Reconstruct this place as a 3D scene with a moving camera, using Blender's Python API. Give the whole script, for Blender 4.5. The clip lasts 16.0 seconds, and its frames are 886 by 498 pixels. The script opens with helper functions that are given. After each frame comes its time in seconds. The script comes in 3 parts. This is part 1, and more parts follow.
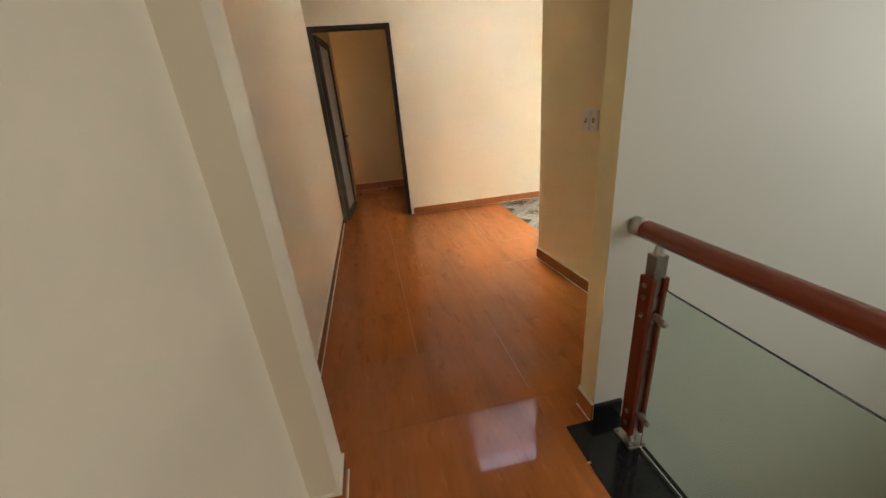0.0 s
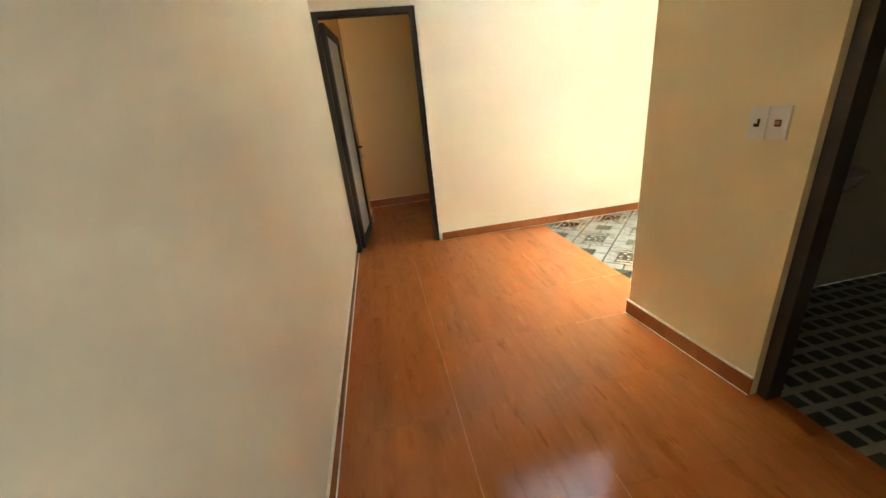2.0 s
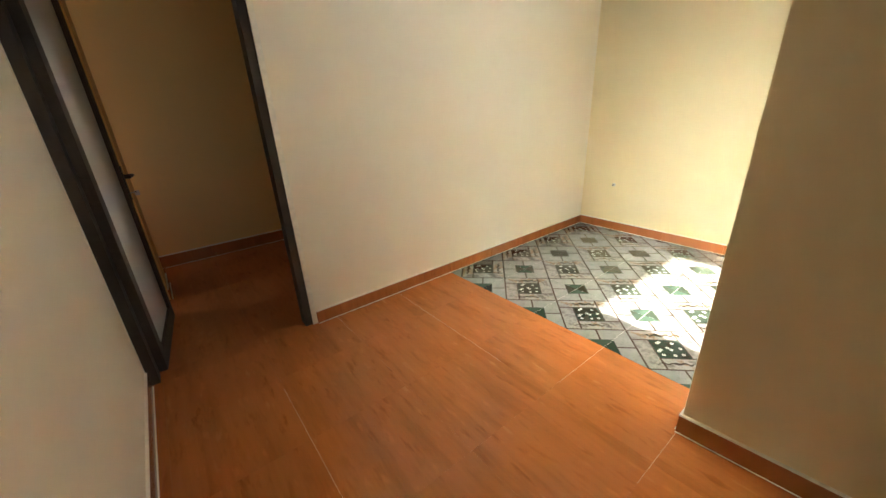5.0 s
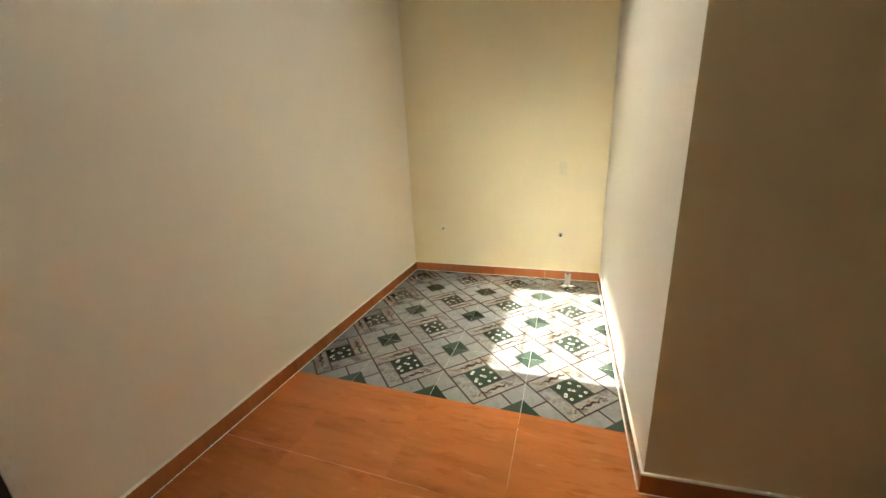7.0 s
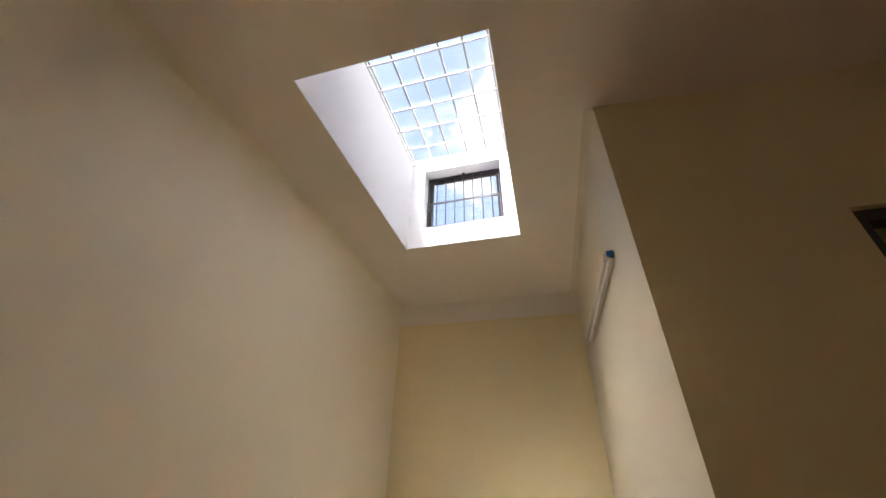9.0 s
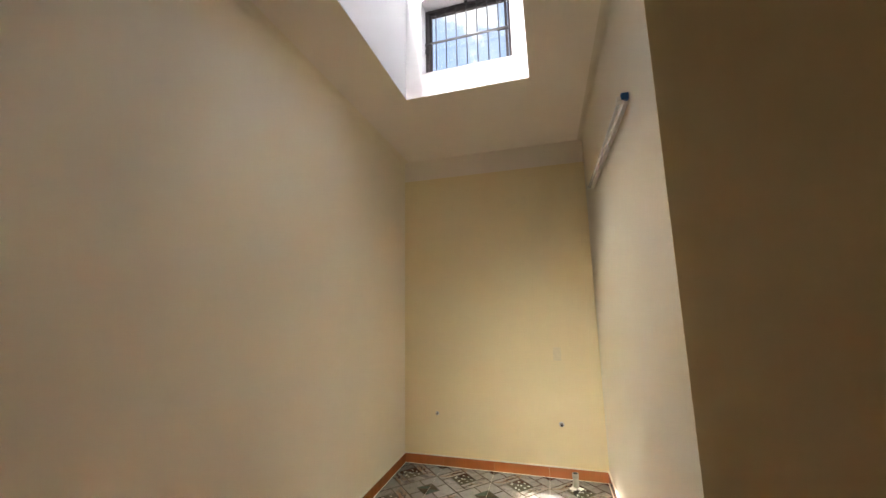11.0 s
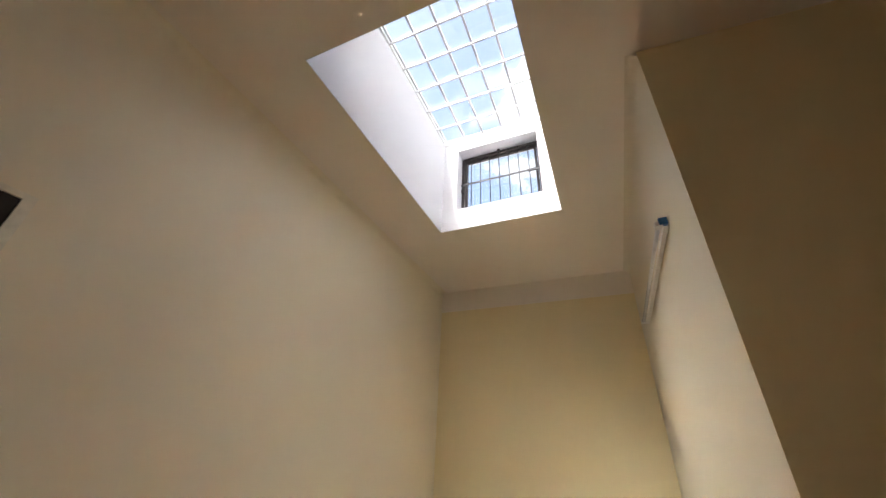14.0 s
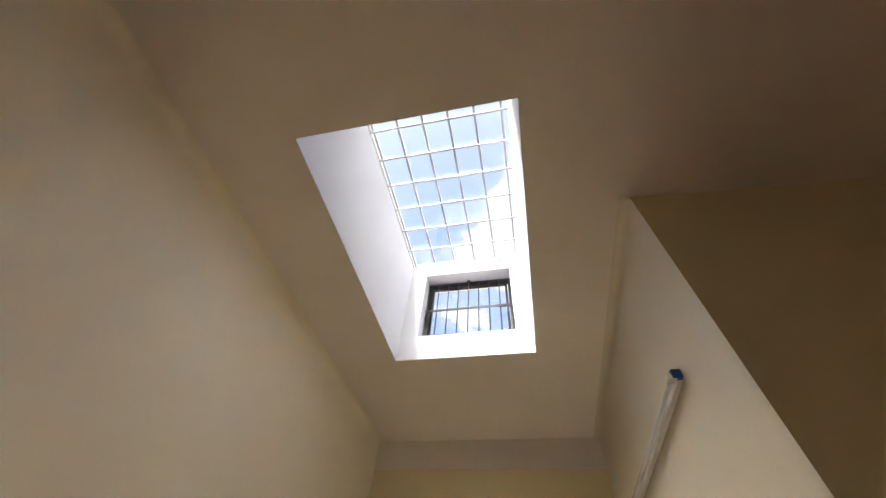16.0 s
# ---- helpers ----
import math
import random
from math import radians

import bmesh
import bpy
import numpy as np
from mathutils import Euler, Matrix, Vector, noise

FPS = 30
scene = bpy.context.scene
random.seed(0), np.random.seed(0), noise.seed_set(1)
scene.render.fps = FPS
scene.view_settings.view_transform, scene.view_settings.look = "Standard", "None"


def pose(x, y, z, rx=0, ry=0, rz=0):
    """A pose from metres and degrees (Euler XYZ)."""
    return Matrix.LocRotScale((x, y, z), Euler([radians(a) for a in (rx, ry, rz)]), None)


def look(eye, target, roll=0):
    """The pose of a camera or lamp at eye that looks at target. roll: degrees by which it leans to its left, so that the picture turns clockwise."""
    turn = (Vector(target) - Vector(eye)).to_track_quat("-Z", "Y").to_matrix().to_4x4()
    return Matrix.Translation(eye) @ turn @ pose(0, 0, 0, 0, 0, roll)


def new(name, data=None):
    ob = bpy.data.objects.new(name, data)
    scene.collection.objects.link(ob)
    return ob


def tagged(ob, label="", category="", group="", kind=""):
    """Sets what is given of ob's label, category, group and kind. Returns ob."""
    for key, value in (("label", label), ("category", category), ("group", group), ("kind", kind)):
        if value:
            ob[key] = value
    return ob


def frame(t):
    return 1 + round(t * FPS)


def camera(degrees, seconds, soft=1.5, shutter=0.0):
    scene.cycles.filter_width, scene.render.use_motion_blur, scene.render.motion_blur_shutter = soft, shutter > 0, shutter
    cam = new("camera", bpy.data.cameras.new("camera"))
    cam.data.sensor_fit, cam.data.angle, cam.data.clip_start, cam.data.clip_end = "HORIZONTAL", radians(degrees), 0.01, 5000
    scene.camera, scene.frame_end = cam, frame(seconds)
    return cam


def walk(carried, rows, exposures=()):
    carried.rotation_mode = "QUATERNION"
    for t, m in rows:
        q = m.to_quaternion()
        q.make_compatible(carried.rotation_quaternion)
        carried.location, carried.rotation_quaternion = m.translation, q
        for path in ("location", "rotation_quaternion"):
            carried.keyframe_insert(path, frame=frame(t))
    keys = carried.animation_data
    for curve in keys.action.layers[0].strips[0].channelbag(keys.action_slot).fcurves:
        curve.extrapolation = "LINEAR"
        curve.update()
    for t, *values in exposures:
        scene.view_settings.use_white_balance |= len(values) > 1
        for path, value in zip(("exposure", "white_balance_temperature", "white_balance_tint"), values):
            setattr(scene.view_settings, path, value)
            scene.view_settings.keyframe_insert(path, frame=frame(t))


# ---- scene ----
cam = camera(101.7, 16.0)
PATH = [
    (0, (0.43, -4.648, 1.338), (0.748, -2.821, 0.59), -5.1),
    (0.5, (0.339, -4.439, 1.35), (0.355, -2.562, 0.658), -8.2),
    (1, (0.325, -4.196, 1.331), (0.295, -2.329, 0.614), -7.0),
    (1.5, (0.343, -3.939, 1.327), (0.522, -2.111, 0.534), -5.5),
    (2, (0.344, -3.697, 1.334), (0.614, -1.851, 0.615), -6.2),
    (2.5, (0.331, -3.479, 1.335), (0.782, -1.657, 0.643), -3.4),
    (3, (0.34, -3.277, 1.352), (0.7, -1.37, 0.868), -3.0),
    (3.5, (0.344, -3.065, 1.36), (0.742, -1.219, 0.703), -2.2),
    (4, (0.268, -2.757, 1.376), (1.09, -1.049, 0.737), -3.1),
    (4.5, (0.269, -2.524, 1.327), (1.264, -0.926, 0.65), -0.5),
    (4.7, (0.277, -2.396, 1.339), (1.314, -0.836, 0.637), -1.4),
    (6.8, (0.49, -1.625, 1.326), (2.251, -0.95, 0.66), -2.3),
    (7, (0.49, -1.581, 1.344), (2.301, -0.943, 0.786), -2.8),
    (7.5, (0.493, -1.509, 1.414), (2.426, -0.998, 1.39), -1.1),
    (7.7, (0.47, -1.494, 1.523), (2.392, -0.96, 1.673), -0.9),
    (8, (0.453, -1.51, 1.525), (2.314, -0.952, 2.0), -0.5),
    (8.5, (0.417, -1.499, 1.526), (2.144, -0.983, 2.394), 1.9),
    (8.7, (0.412, -1.499, 1.545), (2.045, -1.041, 2.605), 1.2),
    (10.8, (0.4, -1.528, 1.565), (2.216, -0.972, 2.191), 0.1),
    (11, (0.362, -1.482, 1.53), (2.261, -0.942, 1.85), -1.0),
    (11.2, (0.46, -1.573, 1.448), (2.366, -0.977, 1.541), -1.4),
    (11.5, (0.464, -1.56, 1.452), (2.364, -0.951, 1.32), -0.9),
    (12, (0.47, -1.551, 1.448), (2.346, -0.908, 1.19), -0.6),
    (12.5, (0.471, -1.575, 1.458), (2.329, -0.878, 1.212), -0.7),
    (13, (0.479, -1.582, 1.553), (2.257, -0.689, 1.754), -1.0),
    (13.5, (0.49, -1.6, 1.572), (2.224, -0.839, 2.214), 2.0),
    (14, (0.566, -1.561, 1.584), (2.146, -0.839, 2.576), 2.9),
    (14.5, (0.715, -1.401, 1.652), (2.183, -0.958, 2.937), 4.5),
    (15, (0.775, -1.341, 1.672), (2.081, -0.936, 3.132), 6.2),
    (15.5, (0.813, -1.34, 1.681), (2.048, -1.001, 3.216), 5.8),
    (16, (0.818, -1.342, 1.682), (1.993, -0.994, 3.263), 6.6),
]
EXPOSURES = [(0.0, 3.51, 6500, 9), (1.0, 3.77, 6250, 0), (2.0, 4.03, 6250, -1), (3.0, 3.80, 6150, -3), (4.0, 3.46, 6150, -2), (4.7, 3.18, 6150, 1),
             (6.8, 2.53, 6300, 4), (7.1, 2.45, 6250, 4), (7.5, 2.27, 5650, 2), (8.0, 2.25, 6000, 8), (8.5, 2.10, 6450, 11), (8.7, 2.06, 6500, 11),
             (10.8, 1.96, 6600, 11), (11.5, 2.10, 6600, 10), (12.5, 2.09, 6550, 10), (13.0, 2.23, 6500, 10), (14.0, 2.08, 6500, 10), (16.0, 1.90, 6500, 10)]
walk(cam, [(t, look(eye, target, roll)) for t, eye, target, roll in PATH], EXPOSURES)

# ---- light ----
ZT = 4.15          # top of the skylight well
H = 3.178          # ceiling
SUN_DIR = Vector((0.266, -0.156, -1.0)).normalized()

world = bpy.data.worlds.new("sky")
scene.world = world
world.use_nodes = True
wn, wl = world.node_tree.nodes, world.node_tree.links
sky = wn.new("ShaderNodeTexSky")
sky.sky_type = "NISHITA"
sky.sun_disc = False
sky.ozone_density = 0.6
sky.dust_density = 1.5
sky.sun_elevation = math.asin(-SUN_DIR.z)
sky.sun_rotation = math.atan2(-SUN_DIR.x, -SUN_DIR.y)
wcoord = wn.new("ShaderNodeTexCoord")
wnoise = wn.new("ShaderNodeTexNoise")
wnoise.inputs["Scale"].default_value = 5.0
wnoise.inputs["Detail"].default_value = 10.0
wnoise.inputs["Roughness"].default_value = 0.58
wsep = wn.new("ShaderNodeSeparateXYZ")
wdiff = wn.new("ShaderNodeMath")       # cumulus to the south-east, clear sky to the north-west
wdiff.operation = "SUBTRACT"
wlow = wn.new("ShaderNodeMath")
wlow.operation = "MULTIPLY_ADD"
wlow.inputs[1].default_value, wlow.inputs[2].default_value = 5.0, -5.0 * 0.765
wmin = wn.new("ShaderNodeMath")
wmin.operation = "MINIMUM"
wmin.inputs[1].default_value = 0.0
wboth = wn.new("ShaderNodeMath")
wbank = wn.new("ShaderNodeMath")
wbank.operation = "MULTIPLY_ADD"
wbank.inputs[1].default_value, wbank.inputs[2].default_value = 1.0, -0.44
wsum = wn.new("ShaderNodeMath")
wclamp = wn.new("ShaderNodeClamp")
wclamp.inputs["Min"].default_value, wclamp.inputs["Max"].default_value = -0.14, 0.10
wramp = wn.new("ShaderNodeValToRGB")
wramp.color_ramp.elements[0].position, wramp.color_ramp.elements[0].color = 0.40, (0.13, 0.13, 0.13, 1)
wramp.color_ramp.elements[1].position = 0.525
mid = wramp.color_ramp.elements.new(0.492)
mid.color = (0.28, 0.28, 0.28, 1)
wmix = wn.new("ShaderNodeMixRGB")
wmix.inputs[2].default_value = (4.0, 4.15, 4.4, 1)
wl.new(wcoord.outputs["Generated"], wnoise.inputs["Vector"])
wl.new(wcoord.outputs["Generated"], wsep.inputs[0])
wl.new(wsep.outputs[0], wdiff.inputs[0])
wl.new(wsep.outputs[1], wdiff.inputs[1])
wl.new(wsep.outputs[2], wlow.inputs[0])
wl.new(wlow.outputs[0], wmin.inputs[0])
wl.new(wdiff.outputs[0], wboth.inputs[0])
wl.new(wmin.outputs[0], wboth.inputs[1])
wl.new(wboth.outputs[0], wbank.inputs[0])
wl.new(wbank.outputs[0], wclamp.inputs[0])
wl.new(wclamp.outputs[0], wsum.inputs[0])
wl.new(wnoise.outputs["Fac"], wsum.inputs[1])
wl.new(wsum.outputs[0], wramp.inputs[0])
wl.new(wramp.outputs[0], wmix.inputs[0])
wl.new(sky.outputs[0], wmix.inputs[1])
wl.new(wmix.outputs[0], wn["Background"].inputs["Color"])
wn["Background"].inputs["Strength"].default_value = 0.09

sun = new("sun", bpy.data.lights.new("sun", "SUN"))
sun.data.energy = 5.0
sun.data.angle = radians(0.53)
sun.data.color = (1.0, 0.95, 0.87)
sun.matrix_world = look((0, 0, 20), Vector((0, 0, 20)) + SUN_DIR)


def area_lamp(name, eye, target, sx, sy, watts, color):
    ob = new(name, bpy.data.lights.new(name, "AREA"))
    ob.data.shape, ob.data.size, ob.data.size_y = "RECTANGLE", sx, sy
    ob.data.energy, ob.data.color = watts, color
    ob.matrix_world = look(eye, target)
    return ob


# added area lamp: stands in for stairwell daylight whose source is out of view
area_lamp("stairwell_daylight_fill", (3.68, -4.88, 1.55), (0.0, -4.88, 1.4), 2.2, 2.2, 3.5, (0.965, 0.965, 0.965))


# ---- materials ----
class Nodes:
    """Short forms for building a node material."""

    def __init__(self, name, rough=0.5, metal=0.0, spec=0.5):
        self.m = bpy.data.materials.new(name)
        self.m.use_nodes = True
        self.t = self.m.node_tree
        self.b = self.t.nodes["Principled BSDF"]
        self.b.inputs["Roughness"].default_value = rough
        self.b.inputs["Metallic"].default_value = metal
        self.b.inputs["Specular IOR Level"].default_value = spec

    def node(self, kind, **sockets):
        n = self.t.nodes.new(kind)
        for k, v in sockets.items():
            n.inputs[k.replace("_", " ")].default_value = v
        return n

    def link(self, a, b):
        self.t.links.new(a, b)

    def coord(self, kind="Object"):
        return self.t.nodes.new("ShaderNodeTexCoord").outputs[kind]

    def place(self):
        return self.t.nodes.new("ShaderNodeNewGeometry").outputs["Position"]

    def put(self, v, socket):
        if isinstance(v, (int, float)):
            socket.default_value = v
        else:
            self.link(v, socket)

    def math(self, op, a, b=0.0, c=0.0):
        n = self.t.nodes.new("ShaderNodeMath")
        n.operation = op
        for i, v in enumerate((a, b, c)):
            self.put(v, n.inputs[i])
        return n.outputs[0]

    def noise(self, vec, scale, detail=3.0, rough=0.5, stretch=None):
        if stretch:
            mp = self.t.nodes.new("ShaderNodeMapping")
            mp.inputs["Scale"].default_value = stretch
            self.link(vec, mp.inputs["Vector"])
            vec = mp.outputs[0]
        n = self.node("ShaderNodeTexNoise", Scale=scale, Detail=detail, Roughness=rough)
        self.link(vec, n.inputs["Vector"])
        return n.outputs["Fac"]

    def ramp(self, fac, *stops):
        n = self.t.nodes.new("ShaderNodeValToRGB")
        e = n.color_ramp.elements
        while len(e) < len(stops):
            e.new(0.5)
        for el, (p, c) in zip(e, stops):
            el.position = p
            el.color = (*c, 1) if len(c) == 3 else c
        self.put(fac, n.inputs[0])
        return n.outputs[0]

    def mix(self, fac, a, b, blend="MIX"):
        n = self.t.nodes.new("ShaderNodeMixRGB")
        n.blend_type = blend
        for s, v in zip(n.inputs, (fac, a, b)):
            if isinstance(v, tuple):
                s.default_value = (*v, 1)
            else:
                self.put(v, s)
        return n.outputs[0]

    def color(self, c):
        self.link(c, self.b.inputs["Base Color"])

    def rough(self, fac, lo, hi):
        n = self.t.nodes.new("ShaderNodeMapRange")
        n.inputs["To Min"].default_value, n.inputs["To Max"].default_value = lo, hi
        self.link(fac, n.inputs["Value"])
        self.link(n.outputs[0], self.b.inputs["Roughness"])

    def bump(self, height, strength, distance=0.01):
        n = self.node("ShaderNodeBump", Strength=strength, Distance=distance)
        self.link(height, n.inputs["Height"])
        self.link(n.outputs[0], self.b.inputs["Normal"])


def plaster(name, base, vary=0.05, rough=0.55):
    """Rolled emulsion paint on plaster: soft blotches, faint trowel waves and roller grain."""
    k = Nodes(name, rough)
    p = k.place()
    big = k.noise(p, 1.3, 4.0, 0.6)
    fine = k.noise(p, 9.0, 4.0, 0.6)
    lo = tuple(c * (1 - vary) for c in base)
    hi = tuple(min(1, c * (1 + vary * 0.6)) for c in base)
    c = k.ramp(big, (0.3, lo), (0.7, hi))
    k.color(k.mix(0.12, c, k.ramp(fine, (0.35, lo), (0.65, hi))))
    grain = k.noise(p, 260.0, 2.0)
    wave = k.noise(p, 3.5, 2.0)
    k.bump(k.math("ADD", k.math("MULTIPLY", grain, 0.05), wave), 0.06, 0.02)
    k.rough(fine, rough - 0.06, rough + 0.08)
    return k.m


def plain(name, base, rough=0.4, metal=0.0, vary=0.08, scale=30.0):
    k = Nodes(name, rough, metal)
    p = k.place()
    n = k.noise(p, scale, 3.0)
    k.color(k.ramp(n, (0.3, tuple(c * (1 - vary) for c in base)), (0.7, tuple(min(1, c * (1 + vary)) for c in base))))
    k.rough(n, max(0.02, rough - 0.05), rough + 0.07)
    return k.m


def wood_print(name, base, along_y=True, rough=0.1, strips=False):
    """Glazed ceramic printed like reddish timber, streaks along the corridor."""
    k = Nodes(name, rough)
    p = k.place()
    rnd = k.t.nodes.new("ShaderNodeObjectInfo").outputs["Random"]
    shift = k.node("ShaderNodeCombineXYZ")
    k.link(k.math("MULTIPLY", rnd, 7.0), shift.inputs[0])
    k.link(k.math("MULTIPLY", rnd, 3.0), shift.inputs[1])
    add = k.node("ShaderNodeVectorMath")
    add.operation = "ADD"
    k.link(p, add.inputs[0])
    k.link(shift.outputs[0], add.inputs[1])
    v = add.outputs[0]
    st = (9.0, 0.9, 1.0) if along_y else (0.9, 9.0, 1.0)
    st2 = (38.0, 3.0, 1.0) if along_y else (3.0, 38.0, 1.0)
    st3 = (11.0, 4.0, 1.0) if along_y else (4.0, 11.0, 1.0)
    fl = (26.0, 7.0, 1.0) if along_y else (7.0, 26.0, 1.0)
    bands = k.noise(v, 1.0, 5.0, 0.6, st)
    streak = k.noise(v, 1.0, 4.0, 0.6, st2)
    flecks = k.noise(v, 1.0, 2.0, 0.5, fl)
    knots = k.noise(v, 1.0, 2.0, 0.4, st3)
    l = tuple(c * 1.10 for c in base)
    c = k.ramp(bands, (0.30, tuple(x * 0.74 for x in base)), (0.5, base), (0.74, l))
    c = k.mix(0.16, c, k.ramp(streak, (0.3, tuple(x * 0.62 for x in base)), (0.65, l)))
    c = k.mix(k.math("MULTIPLY", k.ramp(flecks, (0.60, (0, 0, 0)), (0.72, (1, 1, 1))), 0.26), c, tuple(x * 0.55 for x in base))
    c = k.mix(k.math("MULTIPLY", k.ramp(flecks, (0.28, (1, 1, 1)), (0.37, (0, 0, 0))), 0.26), c, tuple(min(1, x * 1.5) for x in base))
    c = k.mix(k.math("MULTIPLY", k.ramp(knots, (0.68, (0, 0, 0)), (0.80, (1, 1, 1))), 0.36), c, tuple(x * 0.48 for x in base))
    if strips:
        dash = k.noise(v, 1.0, 3.0, 0.55, (25.0, 5.5, 1.0))
        patch = k.noise(v, 1.0, 2.0, 0.5, (11.0, 2.8, 1.0))
        dark = k.math("MULTIPLY", k.ramp(dash, (0.56, (0, 0, 0)), (0.68, (1, 1, 1))), k.ramp(patch, (0.42, (0, 0, 0)), (0.60, (1, 1, 1))))
        c = k.mix(k.math("MULTIPLY", dark, 0.55), c, tuple(x * q for x, q in zip(base, (0.50, 0.36, 0.32))))
        pale = k.math("MULTIPLY", k.ramp(dash, (0.29, (1, 1, 1)), (0.38, (0, 0, 0))), k.ramp(patch, (0.40, (1, 1, 1)), (0.55, (0, 0, 0))))
        c = k.mix(k.math("MULTIPLY", pale, 0.45), c, tuple(min(1, x * q) for x, q in zip(base, (1.3, 1.7, 2.1))))
    k.color(c)
    k.rough(k.noise(p, 6.0, 3.0), rough - 0.015, rough + 0.03)
    k.bump(streak, 0.03, 0.002)
    k.b.inputs["Specular IOR Level"].default_value = 0.5
    return k.m


def patterned_tile():
    """Glazed tile: dark green squares in a diagonal basket of marbled strips with brown lines."""
    k = Nodes("patterned_tile_glaze", 0.12, spec=0.35)
    o = k.coord("Object")
    sep = k.node("ShaderNodeSeparateXYZ")
    k.link(o, sep.inputs[0])
    x, y = sep.outputs[0], sep.outputs[1]
    M = k.math
    u = M("DIVIDE", M("ADD", x, y), 0.5)
    v = M("DIVIDE", M("SUBTRACT", y, x), 0.5)
    ru, rv = M("FLOOR", M("ADD", u, 0.5)), M("FLOOR", M("ADD", v, 0.5))
    a, b = M("SUBTRACT", u, ru), M("SUBTRACT", v, rv)
    aa, ab = M("ABSOLUTE", a), M("ABSOLUTE", b)
    odd = M("ABSOLUTE", M("MODULO", M("ADD", ru, rv), 2.0))       # 1: corner cell, 0: cell with rings (tile's middle is the origin)
    odd = M("GREATER_THAN", odd, 0.5)
    even = M("SUBTRACT", 1.0, odd)
    side = M("ADD", M("MULTIPLY", odd, 0.205), M("MULTIPLY", even, 0.235))
    cheb = M("MAXIMUM", aa, ab)
    square = M("LESS_THAN", cheb, side)
    # lines between the pieces
    w = 0.014
    rim = M("GREATER_THAN", cheb, 0.5 - w)
    edge = M("LESS_THAN", M("ABSOLUTE", M("SUBTRACT", cheb, side)), 0.006)
    outside = M("GREATER_THAN", cheb, side)
    mids = M("MULTIPLY", M("MULTIPLY", M("LESS_THAN", M("MINIMUM", aa, ab), w), outside), odd)

    def near(q, s):
        return M("LESS_THAN", M("ABSOLUTE", M("SUBTRACT", q, s)), w)

    s = 0.235
    pin = M("MULTIPLY", near(b, s), M("LESS_THAN", a, s))
    pin = M("MAXIMUM", pin, M("MULTIPLY", near(a, s), M("GREATER_THAN", b, -s)))
    pin = M("MAXIMUM", pin, M("MULTIPLY", near(b, -s), M("GREATER_THAN", a, -s)))
    pin = M("MAXIMUM", pin, M("MULTIPLY", near(a, -s), M("LESS_THAN", b, s)))
    pin = M("MULTIPLY", pin, even)
    lines = M("MAXIMUM", M("MAXIMUM", rim, mids), pin)
    # grounds
    mar = k.noise(o, 14.0, 5.0, 0.6)
    mar2 = k.noise(o, 9.0, 5.0, 0.62)
    white = k.ramp(mar, (0.30, (0.129, 0.119, 0.108)), (0.42, (0.177, 0.168, 0.154)), (0.58, (0.197, 0.187, 0.171)), (0.72, (0.219, 0.208, 0.191)))
    grey = k.ramp(mar2, (0.34, (0.057, 0.051, 0.045)), (0.45, (0.144, 0.132, 0.117)), (0.55, (0.212, 0.197, 0.177)), (0.64, (0.114, 0.102, 0.087)), (0.72, (0.189, 0.174, 0.155)))
    gold = k.ramp(mar2, (0.34, (0.076, 0.064, 0.053)), (0.43, (0.204, 0.185, 0.159)), (0.50, (0.219, 0.204, 0.182)), (0.55, (0.174, 0.110, 0.059)), (0.60, (0.189, 0.163, 0.129)), (0.70, (0.129, 0.114, 0.095)))
    # strips on two opposite sides are smoky, the other two carry gold and a dark wavy vein; one row is laid turned
    where = k.node("ShaderNodeSeparateXYZ")
    k.link(k.t.nodes.new("ShaderNodeObjectInfo").outputs["Location"], where.inputs[0])
    turned = M("GREATER_THAN", where.outputs[1], -0.3)

    def pick(p, q):
        return M("ADD", M("MULTIPLY", turned, p), M("MULTIPLY", M("SUBTRACT", 1.0, turned), q))

    al, ac = pick(a, b), pick(b, a)
    aal, aac = M("ABSOLUTE", al), M("ABSOLUTE", ac)
    gold = k.mix(M("GREATER_THAN", aal, aac), gold, grey)
    wob = k.noise(o, 38.0, 3.0, 0.6)
    wave = M("ADD", M("MULTIPLY", M("SINE", M("MULTIPLY", M("ADD", al, M("MULTIPLY", ac, 0.35)), 40.0)), 0.020), M("MULTIPLY", M("SUBTRACT", wob, 0.5), 0.13))
    off = M("ABSOLUTE", M("SUBTRACT", M("SUBTRACT", aac, 0.365), wave))
    thick = M("MULTIPLY", M("SUBTRACT", 1.0, M("DIVIDE", aal, 0.40)), 0.027)
    vein = M("MULTIPLY", M("LESS_THAN", off, thick), even)
    hair = M("MULTIPLY", M("LESS_THAN", M("ABSOLUTE", M("SUBTRACT", mar, 0.47)), 0.006), 0.45)
    gold = k.mix(hair, gold, (0.07, 0.05, 0.04))
    gold = k.mix(vein, gold, (0.030, 0.020, 0.015))
    white = k.mix(M("MULTIPLY", M("LESS_THAN", M("ABSOLUTE", M("SUBTRACT", mar2, 0.46)), 0.006), 0.35), white, (0.10, 0.095, 0.09))
    ground = k.mix(even, white, gold)
    # green squares, four shades of green in the corner squares, rings in the others
    quad = M("GREATER_THAN", aa, ab)
    gr = k.mix(quad, (0.022, 0.033, 0.022), (0.036, 0.052, 0.035))
    gd = k.ramp(mar, (0.3, (0.015, 0.022, 0.015)), (0.7, (0.028, 0.039, 0.028)))
    ab2 = k.node("ShaderNodeCombineXYZ")
    k.link(a, ab2.inputs[0])
    k.link(b, ab2.inputs[1])
    ring = 0.0
